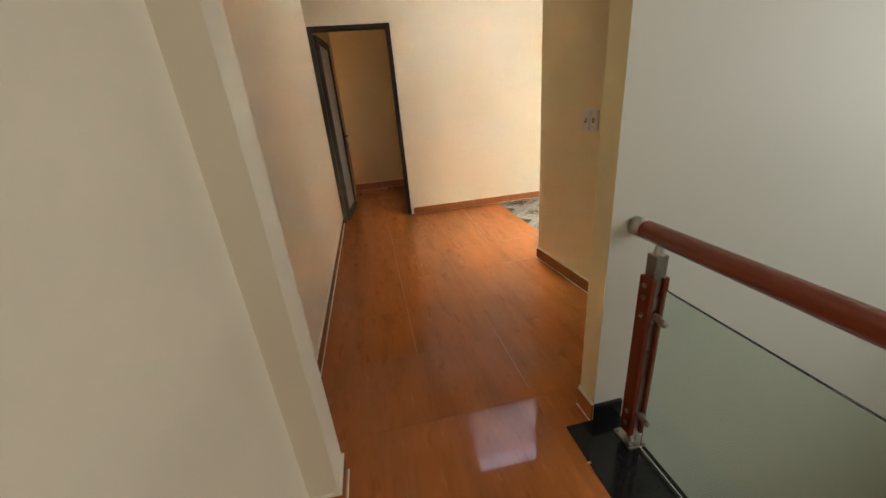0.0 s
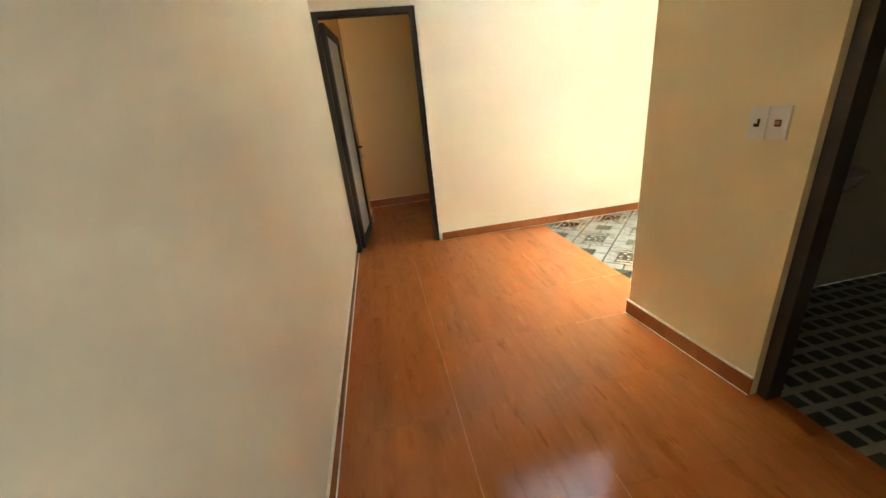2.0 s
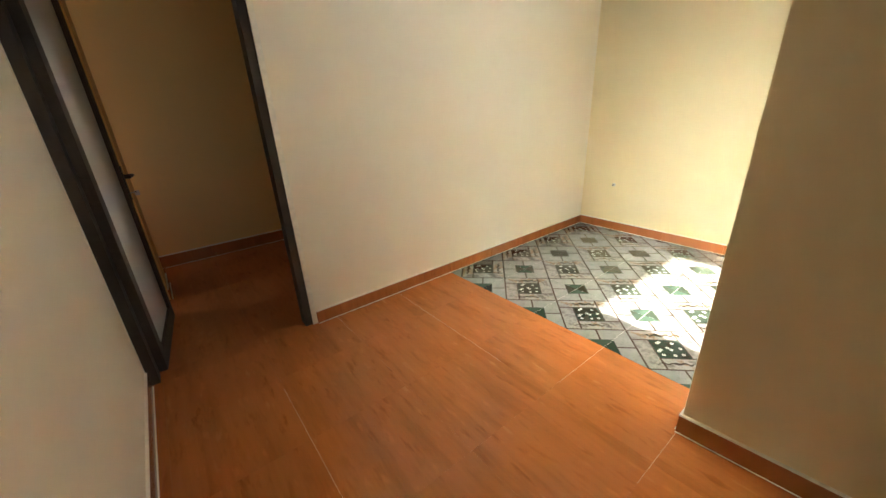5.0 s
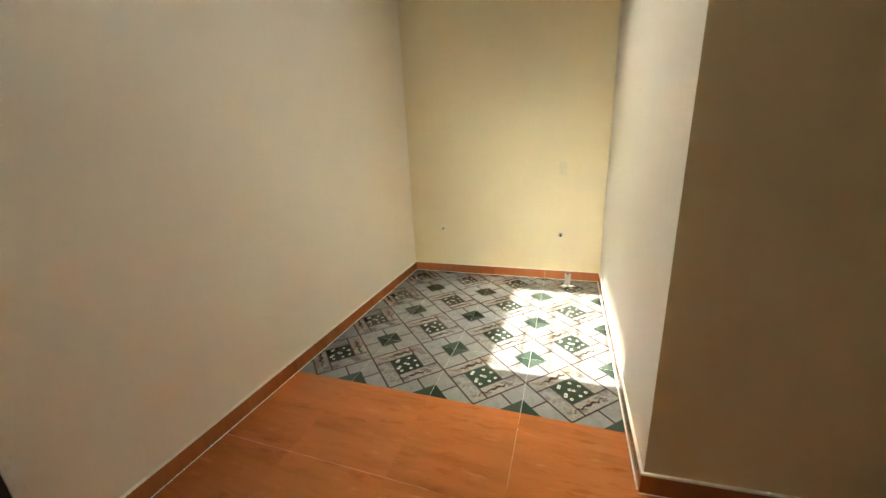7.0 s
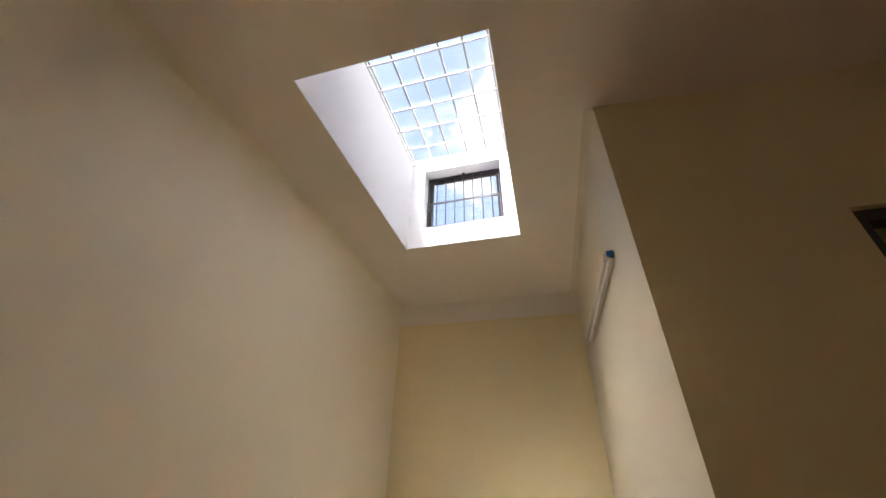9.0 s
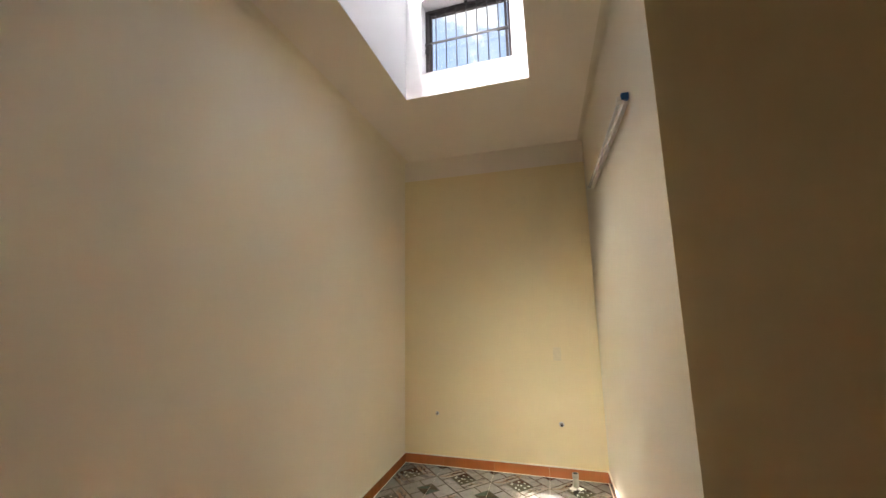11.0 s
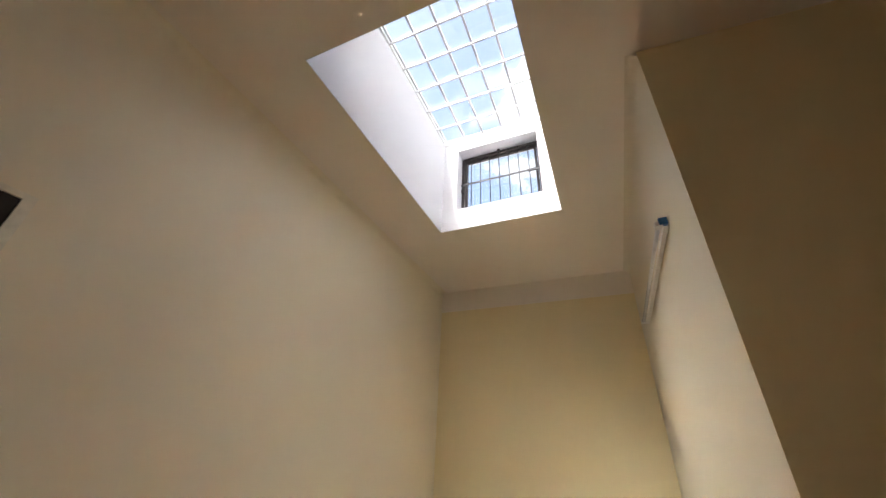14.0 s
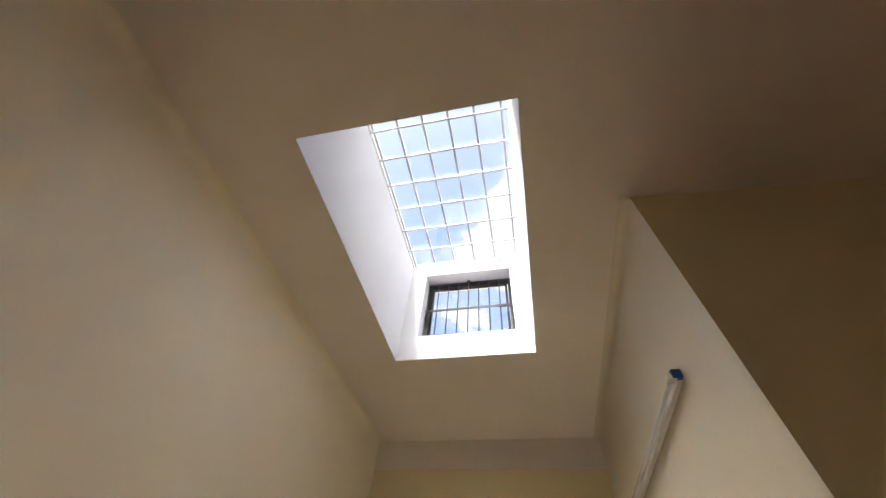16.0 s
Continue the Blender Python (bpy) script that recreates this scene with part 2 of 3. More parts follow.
    for ca, cb in ((-0.15, 0.15), (-0.06, 0.18), (-0.02, 0.14), (0.15, 0.13), (0.18, 0.09), (0.03, 0.02), (-0.02, -0.02), (-0.16, -0.02), (-0.14, -0.15), (0.02, -0.17), (0.15, -0.10)):
        far = k.node("ShaderNodeVectorMath")
        far.operation = "DISTANCE"
        k.link(ab2.outputs[0], far.inputs[0])
        far.inputs[1].default_value = (ca, cb, 0)
        dist = far.outputs["Value"]
        ring = M("MAXIMUM", ring, M("MULTIPLY", M("LESS_THAN", dist, 0.027), M("GREATER_THAN", dist, 0.0125)))
    gd = k.mix(ring, gd, (0.50, 0.50, 0.44))
    green = k.mix(odd, gd, gr)
    c = k.mix(lines, ground, (0.050, 0.030, 0.021))
    c = k.mix(square, c, green)
    c = k.mix(M("MULTIPLY", edge, 0.8), c, (0.05, 0.05, 0.045))
    k.color(c)
    k.rough(mar, 0.06, 0.12)
    k.bump(M("SUBTRACT", 1.0, lines), 0.12, 0.001)
    return k.m


def bath_tile():
    """Matt light grey tile with two dark insets across, laid square."""
    k = Nodes("bath_tile_glaze", 0.35)
    sep = k.node("ShaderNodeSeparateXYZ")
    k.link(k.place(), sep.inputs[0])
    M = k.math
    u = M("FRACT", M("DIVIDE", M("ADD", sep.outputs[0], 10.0), 0.1))
    v = M("FRACT", M("DIVIDE", M("ADD", sep.outputs[1], 10.0), 0.1))
    inside = M("MULTIPLY", M("LESS_THAN", M("ABSOLUTE", M("SUBTRACT", u, 0.5)), 0.36), M("LESS_THAN", M("ABSOLUTE", M("SUBTRACT", v, 0.5)), 0.33))
    n = k.noise(k.place(), 12.0, 4.0)
    dark = k.ramp(n, (0.35, (0.045, 0.055, 0.045)), (0.65, (0.085, 0.085, 0.07)))
    light = k.ramp(n, (0.3, (0.40, 0.385, 0.33)), (0.7, (0.50, 0.48, 0.42)))
    k.color(k.mix(inside, light, dark))
    return k.m


def glass(name, tint, rough=0.0):
    k = Nodes(name, rough)
    k.b.inputs["Transmission Weight"].default_value = 1.0
    k.b.inputs["Base Color"].default_value = (*tint, 1)
    k.b.inputs["IOR"].default_value = 1.45
    return k.m


CREAM = plaster("cream_wall_paint", (0.90, 0.81, 0.64), 0.025)
YELLOW = plaster("yellow_cream_wall_paint", (0.87, 0.715, 0.42), 0.03)
BACK = plaster("pale_yellow_wall_paint", (0.88, 0.75, 0.47), 0.025)
PALE = plaster("off_white_wall_paint", (0.79, 0.72, 0.58), 0.025)
WHITE = plaster("white_wall_paint", (0.81, 0.80, 0.71), 0.03)
CEIL = plaster("white_ceiling_paint", (0.92, 0.84, 0.735), 0.03, 0.7)
# white paint greyed and blued: the well's lavender shade is in this colour
WELL = plaster("shade_toned_well_paint", (0.50, 0.50, 0.54), 0.03, 0.85)
WOOD = wood_print("timber_print_floor_tile", (0.41, 0.125, 0.030), rough=0.05, strips=True)
WOODB = wood_print("timber_print_skirting_tile", (0.40, 0.135, 0.040), rough=0.16)
PATTERN = patterned_tile()
BATHT = bath_tile()
GROUT = plain("brown_cement_grout", (0.46, 0.175, 0.05), 0.5, vary=0.25)
CAULK = plain("cream_joint_filler", (0.86, 0.80, 0.67), 0.7)
JOINT = plain("faded_joint_filler", (0.66, 0.42, 0.24), 0.6, vary=0.25, scale=9.0)
PALEGROUT = plain("pale_grout", (0.46, 0.43, 0.37), 0.8, vary=0.1)
GRANITE = plain("polished_black_granite", (0.012, 0.012, 0.013), 0.12, vary=0.5, scale=220.0)
BRONZE = plain("dark_bronze_aluminium", (0.044, 0.031, 0.024), 0.55, 0.0)
BLACKM = plain("black_painted_metal", (0.02, 0.02, 0.02), 0.5)
DARKFRAME = plain("dark_plum_bronze_paint", (0.036, 0.029, 0.032), 0.8)
RUSTY = plain("dull_dark_bar_paint", (0.035, 0.034, 0.04), 0.9)
STEEL = plain("brushed_stainless_steel", (0.46, 0.44, 0.41), 0.28, 1.0)
TIMBER = wood_print("varnished_red_timber", (0.33, 0.058, 0.020), rough=0.22)
DARKTIMBER = wood_print("dark_stained_timber", (0.16, 0.028, 0.013), rough=0.25)
WSTEEL = plain("white_painted_steel", (0.75, 0.75, 0.74), 0.4)
GRILLE = plain("pale_grey_painted_steel", (0.56, 0.56, 0.57), 0.85)
PLASTIC = plain("white_plastic", (0.78, 0.75, 0.68), 0.35, vary=0.03)
CREAMP = plain("cream_plastic", (0.80, 0.70, 0.48), 0.4, vary=0.04)
BLUE = plain("blue_plastic_film", (0.01, 0.10, 0.32), 0.35)
PVC = plain("grey_pvc", (0.33, 0.31, 0.27), 0.5)
CEMENT = plain("white_cement_smear", (0.70, 0.68, 0.64), 0.9, vary=0.15)
# near black: shade inside holes put into colour, and the dark pipe plug
DARKHOLE = plain("recess_shade_and_plug_black", (0.02, 0.018, 0.015), 0.8)
COPPER = plain("rusty_brown_clip", (0.50, 0.17, 0.05), 0.5)
CERAMIC = plain("white_sanitary_ceramic", (0.80, 0.79, 0.76), 0.08, vary=0.02)
CHROME = plain("chrome", (0.75, 0.75, 0.75), 0.08, 1.0)
CLEAR = glass("clear_glass", (0.97, 0.99, 0.98))
GREENISH = glass("green_tinted_glass", (0.80, 0.90, 0.84))
FROST = plain("milky_frosted_glass", (0.62, 0.65, 0.63), 0.3, vary=0.03)
TUBEGLASS = plain("milky_tube_glass", (0.88, 0.88, 0.86), 0.15, vary=0.02)
# cream walls tinted ochre: warm bounce from the floor is put into the paint
OCHRE = plaster("ochre_bounce_tint", (0.76, 0.50, 0.18), 0.03)
# near black stands in for the darkness of the unlit bathroom
BATHWALL = plain("bath_wall_dark_for_shade", (0.10, 0.09, 0.08), 0.3)


# ---- building helpers ----
def bm_box(bm, lo, hi, mat=0):
    vs = [bm.verts.new((x, y, z)) for z in (lo[2], hi[2]) for y in (lo[1], hi[1]) for x in (lo[0], hi[0])]
    fs = []
    for idx in ((0, 2, 3, 1), (4, 5, 7, 6), (0, 1, 5, 4), (2, 6, 7, 3), (0, 4, 6, 2), (1, 3, 7, 5)):
        f = bm.faces.new([vs[i] for i in idx])
        f.material_index = mat
        fs.append(f)
    return fs


def bm_rod(bm, p0, p1, r, seg=16, r1=None):
    p0, p1 = Vector(p0), Vector(p1)
    d = p1 - p0
    m = Matrix.Translation((p0 + p1) / 2) @ d.to_track_quat("Z", "Y").to_matrix().to_4x4()
    bmesh.ops.create_cone(bm, cap_ends=True, segments=seg, radius1=r, radius2=r if r1 is None else r1, depth=d.length, matrix=m)


def finish(bm, bevel=0.0, seg=2, smooth=False):
    if bevel:
        bmesh.ops.bevel(bm, geom=bm.edges[:], offset=bevel, segments=seg, affect="EDGES", profile=0.7, clamp_overlap=True)
    bmesh.ops.recalc_face_normals(bm, faces=bm.faces[:])
    if smooth:
        for f in bm.faces:
            f.smooth = True


def mesh_of(name, bm, mats):
    me = bpy.data.meshes.new(name)
    bm.to_mesh(me)
    bm.free()
    for m in mats if isinstance(mats, (list, tuple)) else [mats]:
        me.materials.append(m)
    return me


def part(name, bm, material, parent=None, label=""):
    ob = new(name, mesh_of(name, bm, material))
    if parent is not None:
        ob.parent = parent
    if label:
        tagged(ob, label)
    return ob


def box_part(name, lo, hi, material, parent=None, label="", bevel=0.0, seg=2):
    bm = bmesh.new()
    bm_box(bm, lo, hi)
    finish(bm, bevel, seg)
    return part(name, bm, material, parent, label)


def rod_part(name, p0, p1, r, material, parent=None, label="", seg=20, bevel=0.0):
    bm = bmesh.new()
    bm_rod(bm, p0, p1, r, seg)
    if bevel:
        caps = [e for e in bm.edges if any(len(f.verts) > 4 for f in e.link_faces)]
        bmesh.ops.bevel(bm, geom=caps, offset=bevel, segments=2, affect="EDGES")
    for f in bm.faces:
        f.smooth = len(f.verts) == 4
    return part(name, bm, material, parent, label)


def holder(name, x, y, z, label, category, group=""):
    ob = new(name)
    ob.empty_display_size = 0.05
    ob.location = (x, y, z)
    return tagged(ob, label, category, group)


def under(parent, ob):
    """Keep ob where it is while it becomes a part of parent."""
    ob.parent = parent
    ob.matrix_parent_inverse = Matrix.Translation(-parent.location)
    return ob


def wall(name, boxes, mats, label, category="wall"):
    bm = bmesh.new()
    for bx in boxes:
        bm_box(bm, bx[0], bx[1], bx[2] if len(bx) > 2 else 0)
    bmesh.ops.recalc_face_normals(bm, faces=bm.faces[:])
    return tagged(part(name, bm, mats), label, category, kind="structure")


# ---- plan ----
T = 2.06            # seam between timber tiles and patterned tiles
WF = -0.032         # corridor's west wall
CY0, CY1, CXA, CXB = -3.705, -3.55, 0.042, 0.142   # column beside the landing
C = 1.815           # corridor's east wall at the bathroom door
CN = 1.758          # the same wall where it meets the alcove: it runs a little askew
R = -1.910          # alcove's south wall
B = 4.04            # alcove's back wall
DX0, DX1, DZ = WF, 0.890, 2.228     # doorway in the north wall
BY0, BY1, BZ = -3.495, -2.668, 2.42    # bathroom doorway
PX, PY0 = 1.207, -3.600                # end of the stairwell wall and its south face
SX0, SX1, SY0, SY1 = 1.238, 2.855, -1.453, -0.487   # skylight
SOUTH, EAST, LOW = -7.2, 3.62, -6.6

wall("wall_west", [((-0.16, CY1, 0), (WF, 0.0, H))], CREAM, "cream painted plaster wall along the corridor")
wall("column", [((-0.14, CY0, 0), (CXB, CY1, H))], CREAM, "shallow cream painted column standing proud of the wall", "column")
wall("wall_west_2", [((-0.14, SOUTH, 0), (CXA, CY0, H))], CREAM, "cream painted plaster wall beside the stairwell")
wall("wall_north", [((DX1, 0.0, 0), (B + 0.12, 0.12, H)), ((DX0, 0.0, DZ), (DX1, 0.12, H)), ((-0.16, 0.0, 0), (DX0, 0.12, H))],
     CREAM, "cream painted plaster wall with a doorway")
wall("wall_east", [((B, R, 0), (B + 0.12, 0.0, H))], BACK, "pale yellow painted back wall of the alcove")
wall("beam", [((B - 0.006, R, 2.945), (B, 0.0, H))], CEIL, "white painted band along the top of the back wall", "beam")
def two_paint_wall(name, lo, hi, axis, sign, first, second, label):
    """A wall box whose face towards sign on that axis has a paint of its own."""
    bm = bmesh.new()
    bm_box(bm, lo, hi)
    bmesh.ops.recalc_face_normals(bm, faces=bm.faces[:])
    for f in bm.faces:
        f.material_index = 1 if f.normal[axis] * sign > 0.5 else 0
    return tagged(part(name, bm, [first, second]), label, "wall", kind="structure")


def askew(ob, x):
    """Move the verts that lie on the plane x so that the corridor's east face runs from C to CN."""
    for v in ob.data.vertices:
        if abs(v.co.x - x) < 1e-4:
            v.co.x += (CN - C) * max(0.0, (v.co.y - BY1) / (R - BY1))
    return ob


askew(two_paint_wall("wall_alcove_south", (C, R - 0.12, 0), (B + 0.12, R, H), 0, -1, PALE, YELLOW, "off-white painted side wall of the tiled alcove"), C)
askew(wall("wall_corridor_east", [((C, BY1, 0), (C + 0.12, R - 0.12, H)), ((C, BY0, BZ), (C + 0.12, BY1, H))], YELLOW,
           "cream painted wall between the alcove and the bathroom door"), C)


two_paint_wall("wall_stairwell_north", (PX, PY0, LOW), (EAST, BY0, H), 1, -1, YELLOW, WHITE, "thin wall, white towards the stairwell and cream on its end")
wall("wall_stairwell_east", [((EAST, SOUTH, LOW), (EAST + 0.12, -6.03, H)), ((EAST, -3.73, LOW), (EAST + 0.12, BY0, H)),
                             ((EAST, -6.03, LOW), (EAST + 0.12, -3.73, 0.4)), ((EAST, -6.03, 2.7), (EAST + 0.12, -3.73, H))],
     WHITE, "white painted stairwell wall with an added opening for the lamp")
# added opaque pane, out of view: keeps sky and sun out behind the lamp
tagged(box_part("window_2", (EAST + 0.085, -6.03, 0.4), (EAST + 0.10, -3.73, 2.7), FROST), "added unseen pane that blocks the sky behind the stairwell lamp", "window", kind="structure")
wall("wall_south", [((-0.14, SOUTH - 0.12, LOW), (EAST + 0.12, SOUTH, H))], WHITE, "white painted wall closing the corridor")
wall("wall_stairwell_west", [((1.20, SOUTH, LOW), (1.325, PY0, -0.16))], WHITE, "white painted stairwell wall below the landing")
wall("wall_bath_east", [((B, BY0, 0), (B + 0.12, R - 0.12, H)), ((EAST, BY0 - 0.12, 0), (B + 0.12, BY0, H))], BATHWALL, "bathroom wall, coloured near black for the lack of light")
wall("wall_room_north", [((-1.2, 2.0, 0), (2.6, 2.12, H))], OCHRE, "ochre wall, tinted for bounce light, of the unlit room behind the door")
# west wall has an added, unseen opening: sky and sun brighten the room
wall("wall_room_west", [((-1.2, 0.12, 0), (-1.08, 2.0, 0.9)), ((-1.2, 0.12, 3.2), (-1.08, 2.0, H)), ((-1.2, 0.12, 0.9), (-1.08, 1.05, 3.2)), ((-1.2, 1.5, 0.9), (-1.08, 2.0, 3.2)), ((-0.14, 1.15, 0), (0.122, 1.55, H))], OCHRE, "ochre wall stub, tinted for bounce light, and added unseen sky opening")
wall("wall_room_east", [((2.48, 0.12, 0), (2.6, 2.0, H))], OCHRE, "ochre side wall, tinted for bounce light, of the unlit room")
wall("wall_room_south", [((-1.2, 0.0, 0), (-0.14, 0.12, H))], OCHRE, "ochre wall, tinted for bounce light, of the unlit room")


def ceiling():
    bm = bmesh.new()
    z0, z1 = H, H + 0.18
    bm_box(bm, (-1.3, SOUTH - 0.12, z0), (SX0, 2.2, z1))
    bm_box(bm, (SX1, SOUTH - 0.12, z0), (B + 0.2, 2.2, z1))
    bm_box(bm, (SX0, SOUTH - 0.12, z0), (SX1, SY0, z1))
    bm_box(bm, (SX0, SY1, z0), (SX1, 2.2, z1))
    tagged(part("ceiling", bm, CEIL), "white painted ceiling with a skylight opening", "ceiling", kind="structure")


ceiling()


def cove(name, p0, p1, inward, paint, r=0.045):
    """Rounded plaster where a wall meets the ceiling, along p0 to p1."""
    bm = bmesh.new()
    arc, back = [], []
    for x, y in (p0, p1):
        ring = []
        for i in range(9):
            a = 0.5 * math.pi * i / 8
            d, z = r * (1 - math.sin(a)) + 0.0005, H - 0.0005 - r * (1 - math.cos(a))
            ring.append((x + inward[0] * d, y + inward[1] * d, z))
        arc.append([bm.verts.new(c) for c in ring])
        back.append([bm.verts.new(c) for c in (ring[0], (x - 0.01 * inward[0], y - 0.01 * inward[1], H + 0.01), ring[-1])])
    for i in range(8):
        bm.faces.new((arc[0][i], arc[0][i + 1], arc[1][i + 1], arc[1][i])).smooth = True
    for i in range(2):
        bm.faces.new((back[0][i], back[0][i + 1], back[1][i + 1], back[1][i]))
    bm.normal_update()
    for f in bm.faces:
        if f.smooth and f.normal.z > 0:
            f.normal_flip()
    tagged(part(name, bm, paint), "softly rounded plaster corner under the ceiling", "trim", kind="structure")


cove("trim_2", (WF, 0.0), (B - 0.006, 0.0), (0, -1), CREAM)
cove("trim_3", (CN + 0.002, R), (B - 0.006, R), (0, 1), PALE)

WY0, WY1, WZ0, WZ1 = -1.338, -0.618, 3.385, 4.05
WELLTOP = "shade-toned white wall of the skylight well"
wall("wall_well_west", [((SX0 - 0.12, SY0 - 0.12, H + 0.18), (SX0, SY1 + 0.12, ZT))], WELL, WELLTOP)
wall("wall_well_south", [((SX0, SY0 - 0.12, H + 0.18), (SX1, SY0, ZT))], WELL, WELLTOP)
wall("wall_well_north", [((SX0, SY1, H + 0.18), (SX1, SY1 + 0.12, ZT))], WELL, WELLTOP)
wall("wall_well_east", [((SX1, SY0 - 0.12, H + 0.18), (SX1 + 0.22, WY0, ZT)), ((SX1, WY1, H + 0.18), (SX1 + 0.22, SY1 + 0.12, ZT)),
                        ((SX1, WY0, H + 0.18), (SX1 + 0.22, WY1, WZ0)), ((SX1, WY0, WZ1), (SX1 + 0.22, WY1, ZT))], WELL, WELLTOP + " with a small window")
# lining of the opening through the slab, in the same shade-toned white
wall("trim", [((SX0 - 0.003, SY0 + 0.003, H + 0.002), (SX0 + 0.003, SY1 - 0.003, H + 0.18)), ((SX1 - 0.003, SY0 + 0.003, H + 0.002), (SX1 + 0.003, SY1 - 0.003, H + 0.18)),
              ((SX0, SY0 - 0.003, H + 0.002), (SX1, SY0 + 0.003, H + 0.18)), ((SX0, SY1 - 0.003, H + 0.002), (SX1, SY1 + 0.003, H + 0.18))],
     WELL, "shade-toned white plaster lining of the skylight opening", "trim")


# ---- skylight ----
def skylight():
    sk = holder("skylight", (SX0 + SX1) / 2, (SY0 + SY1) / 2, ZT, "glazed skylight with a white welded steel grille", "skylight")
    for i in range(8):
        x = 1.359 + 0.2140 * i
        under(sk, box_part("grille_bar", (x - 0.006, SY0 - 0.05, ZT + 0.009), (x + 0.006, SY1 + 0.05, ZT + 0.021), GRILLE, bevel=0.002))
    for i in range(6):
        y = -0.510 - 0.1795 * i
        under(sk, box_part("grille_bar", (SX0 - 0.05, y - 0.008, ZT + 0.021), (SX1 + 0.05, y + 0.008, ZT + 0.033), GRILLE, bevel=0.002))
    pane = under(sk, box_part("pane", (SX0 - 0.1, SY0 - 0.1, ZT + 0.0395), (SX1 + 0.1, SY1 + 0.1, ZT + 0.0445), CLEAR))
    pane.visible_shadow = False
    bm = bmesh.new()
    # west side overhangs the opening unseen, added to trim the sun patch
    for lo, hi in (((SX0 - 0.12, SY0 - 0.12), (SX0 + 0.045, SY1 + 0.12)), ((SX1, SY0 - 0.12), (SX1 + 0.22, SY1 + 0.12)),
                   ((SX0 + 0.045, SY0 - 0.12), (SX1, SY0)), ((SX0 + 0.045, SY1), (SX1, SY1 + 0.12))):
        bm_box(bm, (*lo, ZT + 0.038), (*hi, ZT + 0.074))
    bmesh.ops.recalc_face_normals(bm, faces=bm.faces[:])
    under(sk, part("curb", bm, WSTEEL))


skylight()


def well_window():
    w = tagged(holder("window_1", SX1 + 0.17, (WY0 + WY1) / 2, WZ0, "dark bronze casement window with steel security bars", "window"), kind="structure")
    x0, x1 = SX1 + 0.118, SX1 + 0.168
    f = 0.026

    def bar(name, lo, hi, mat=DARKFRAME, bevel=0.003):
        return under(w, box_part(name, lo, hi, mat, bevel=bevel))

    bar("window_frame", (x0, WY0, WZ0), (x1, WY0 + f, WZ1))
    bar("window_frame", (x0, WY1 - f, WZ0), (x1, WY1, WZ1))
    bar("window_frame", (x0, WY0 + f, WZ0), (x1, WY1 - f, WZ0 + 0.022))
    bar("window_frame", (x0, WY0 + f, WZ1 - f), (x1, WY1 - f, WZ1))
    s0, s1 = x0 + 0.012, x0 + 0.042
    g = f + 0.006
    for lo, hi in (((s0, WY0 + g, WZ0 + 0.028), (s1, WY0 + g + 0.020, WZ1 - g)), ((s0, WY1 - g - 0.020, WZ0 + 0.028), (s1, WY1 - g, WZ1 - g)),
                   ((s0, WY0 + g + 0.020, WZ0 + 0.028), (s1, WY1 - g - 0.020, WZ0 + 0.05)), ((s0, WY0 + g + 0.020, WZ1 - g - 0.022), (s1, WY1 - g - 0.020, WZ1 - g))):
        bar("sash", lo, hi)
    pane = bar("pane", (s0 + 0.012, WY0 + g + 0.02, WZ0 + 0.04), (s0 + 0.018, WY1 - g - 0.02, WZ1 - g - 0.02), CLEAR, 0)
    pane.visible_shadow = False
    n = 7
    a, b = WY0 + f + 0.03, WY1 - f - 0.03
    for i in range(n):
        y = a + (b - a) * (i + 0.5) / n
        under(w, rod_part("security_bar", (x0 - 0.02, y, WZ0 + 0.001), (x0 - 0.02, y, WZ1 - 0.02), 0.0048, RUSTY, seg=10))
    under(w, box_part("cross_bar", (x0 - 0.030, WY0 + 0.004, 3.70), (x0 - 0.025, WY1 - 0.004, 3.72), RUSTY))
    bar("latch", (x0 - 0.05, WY0 + 0.02, 3.685), (x0 - 0.031, WY0 + 0.11, 3.705), RUSTY)
    bar("hinge", (x0 - 0.025, (WY0 + WY1) / 2 - 0.012, WZ1 - 0.03), (x0 - 0.001, (WY0 + WY1) / 2 + 0.012, WZ1 - 0.002), RUSTY)
    bar("hinge", (x0 - 0.025, WY1 - 0.03, 3.63), (x0 - 0.001, WY1 - 0.004, 3.67), RUSTY)


well_window()


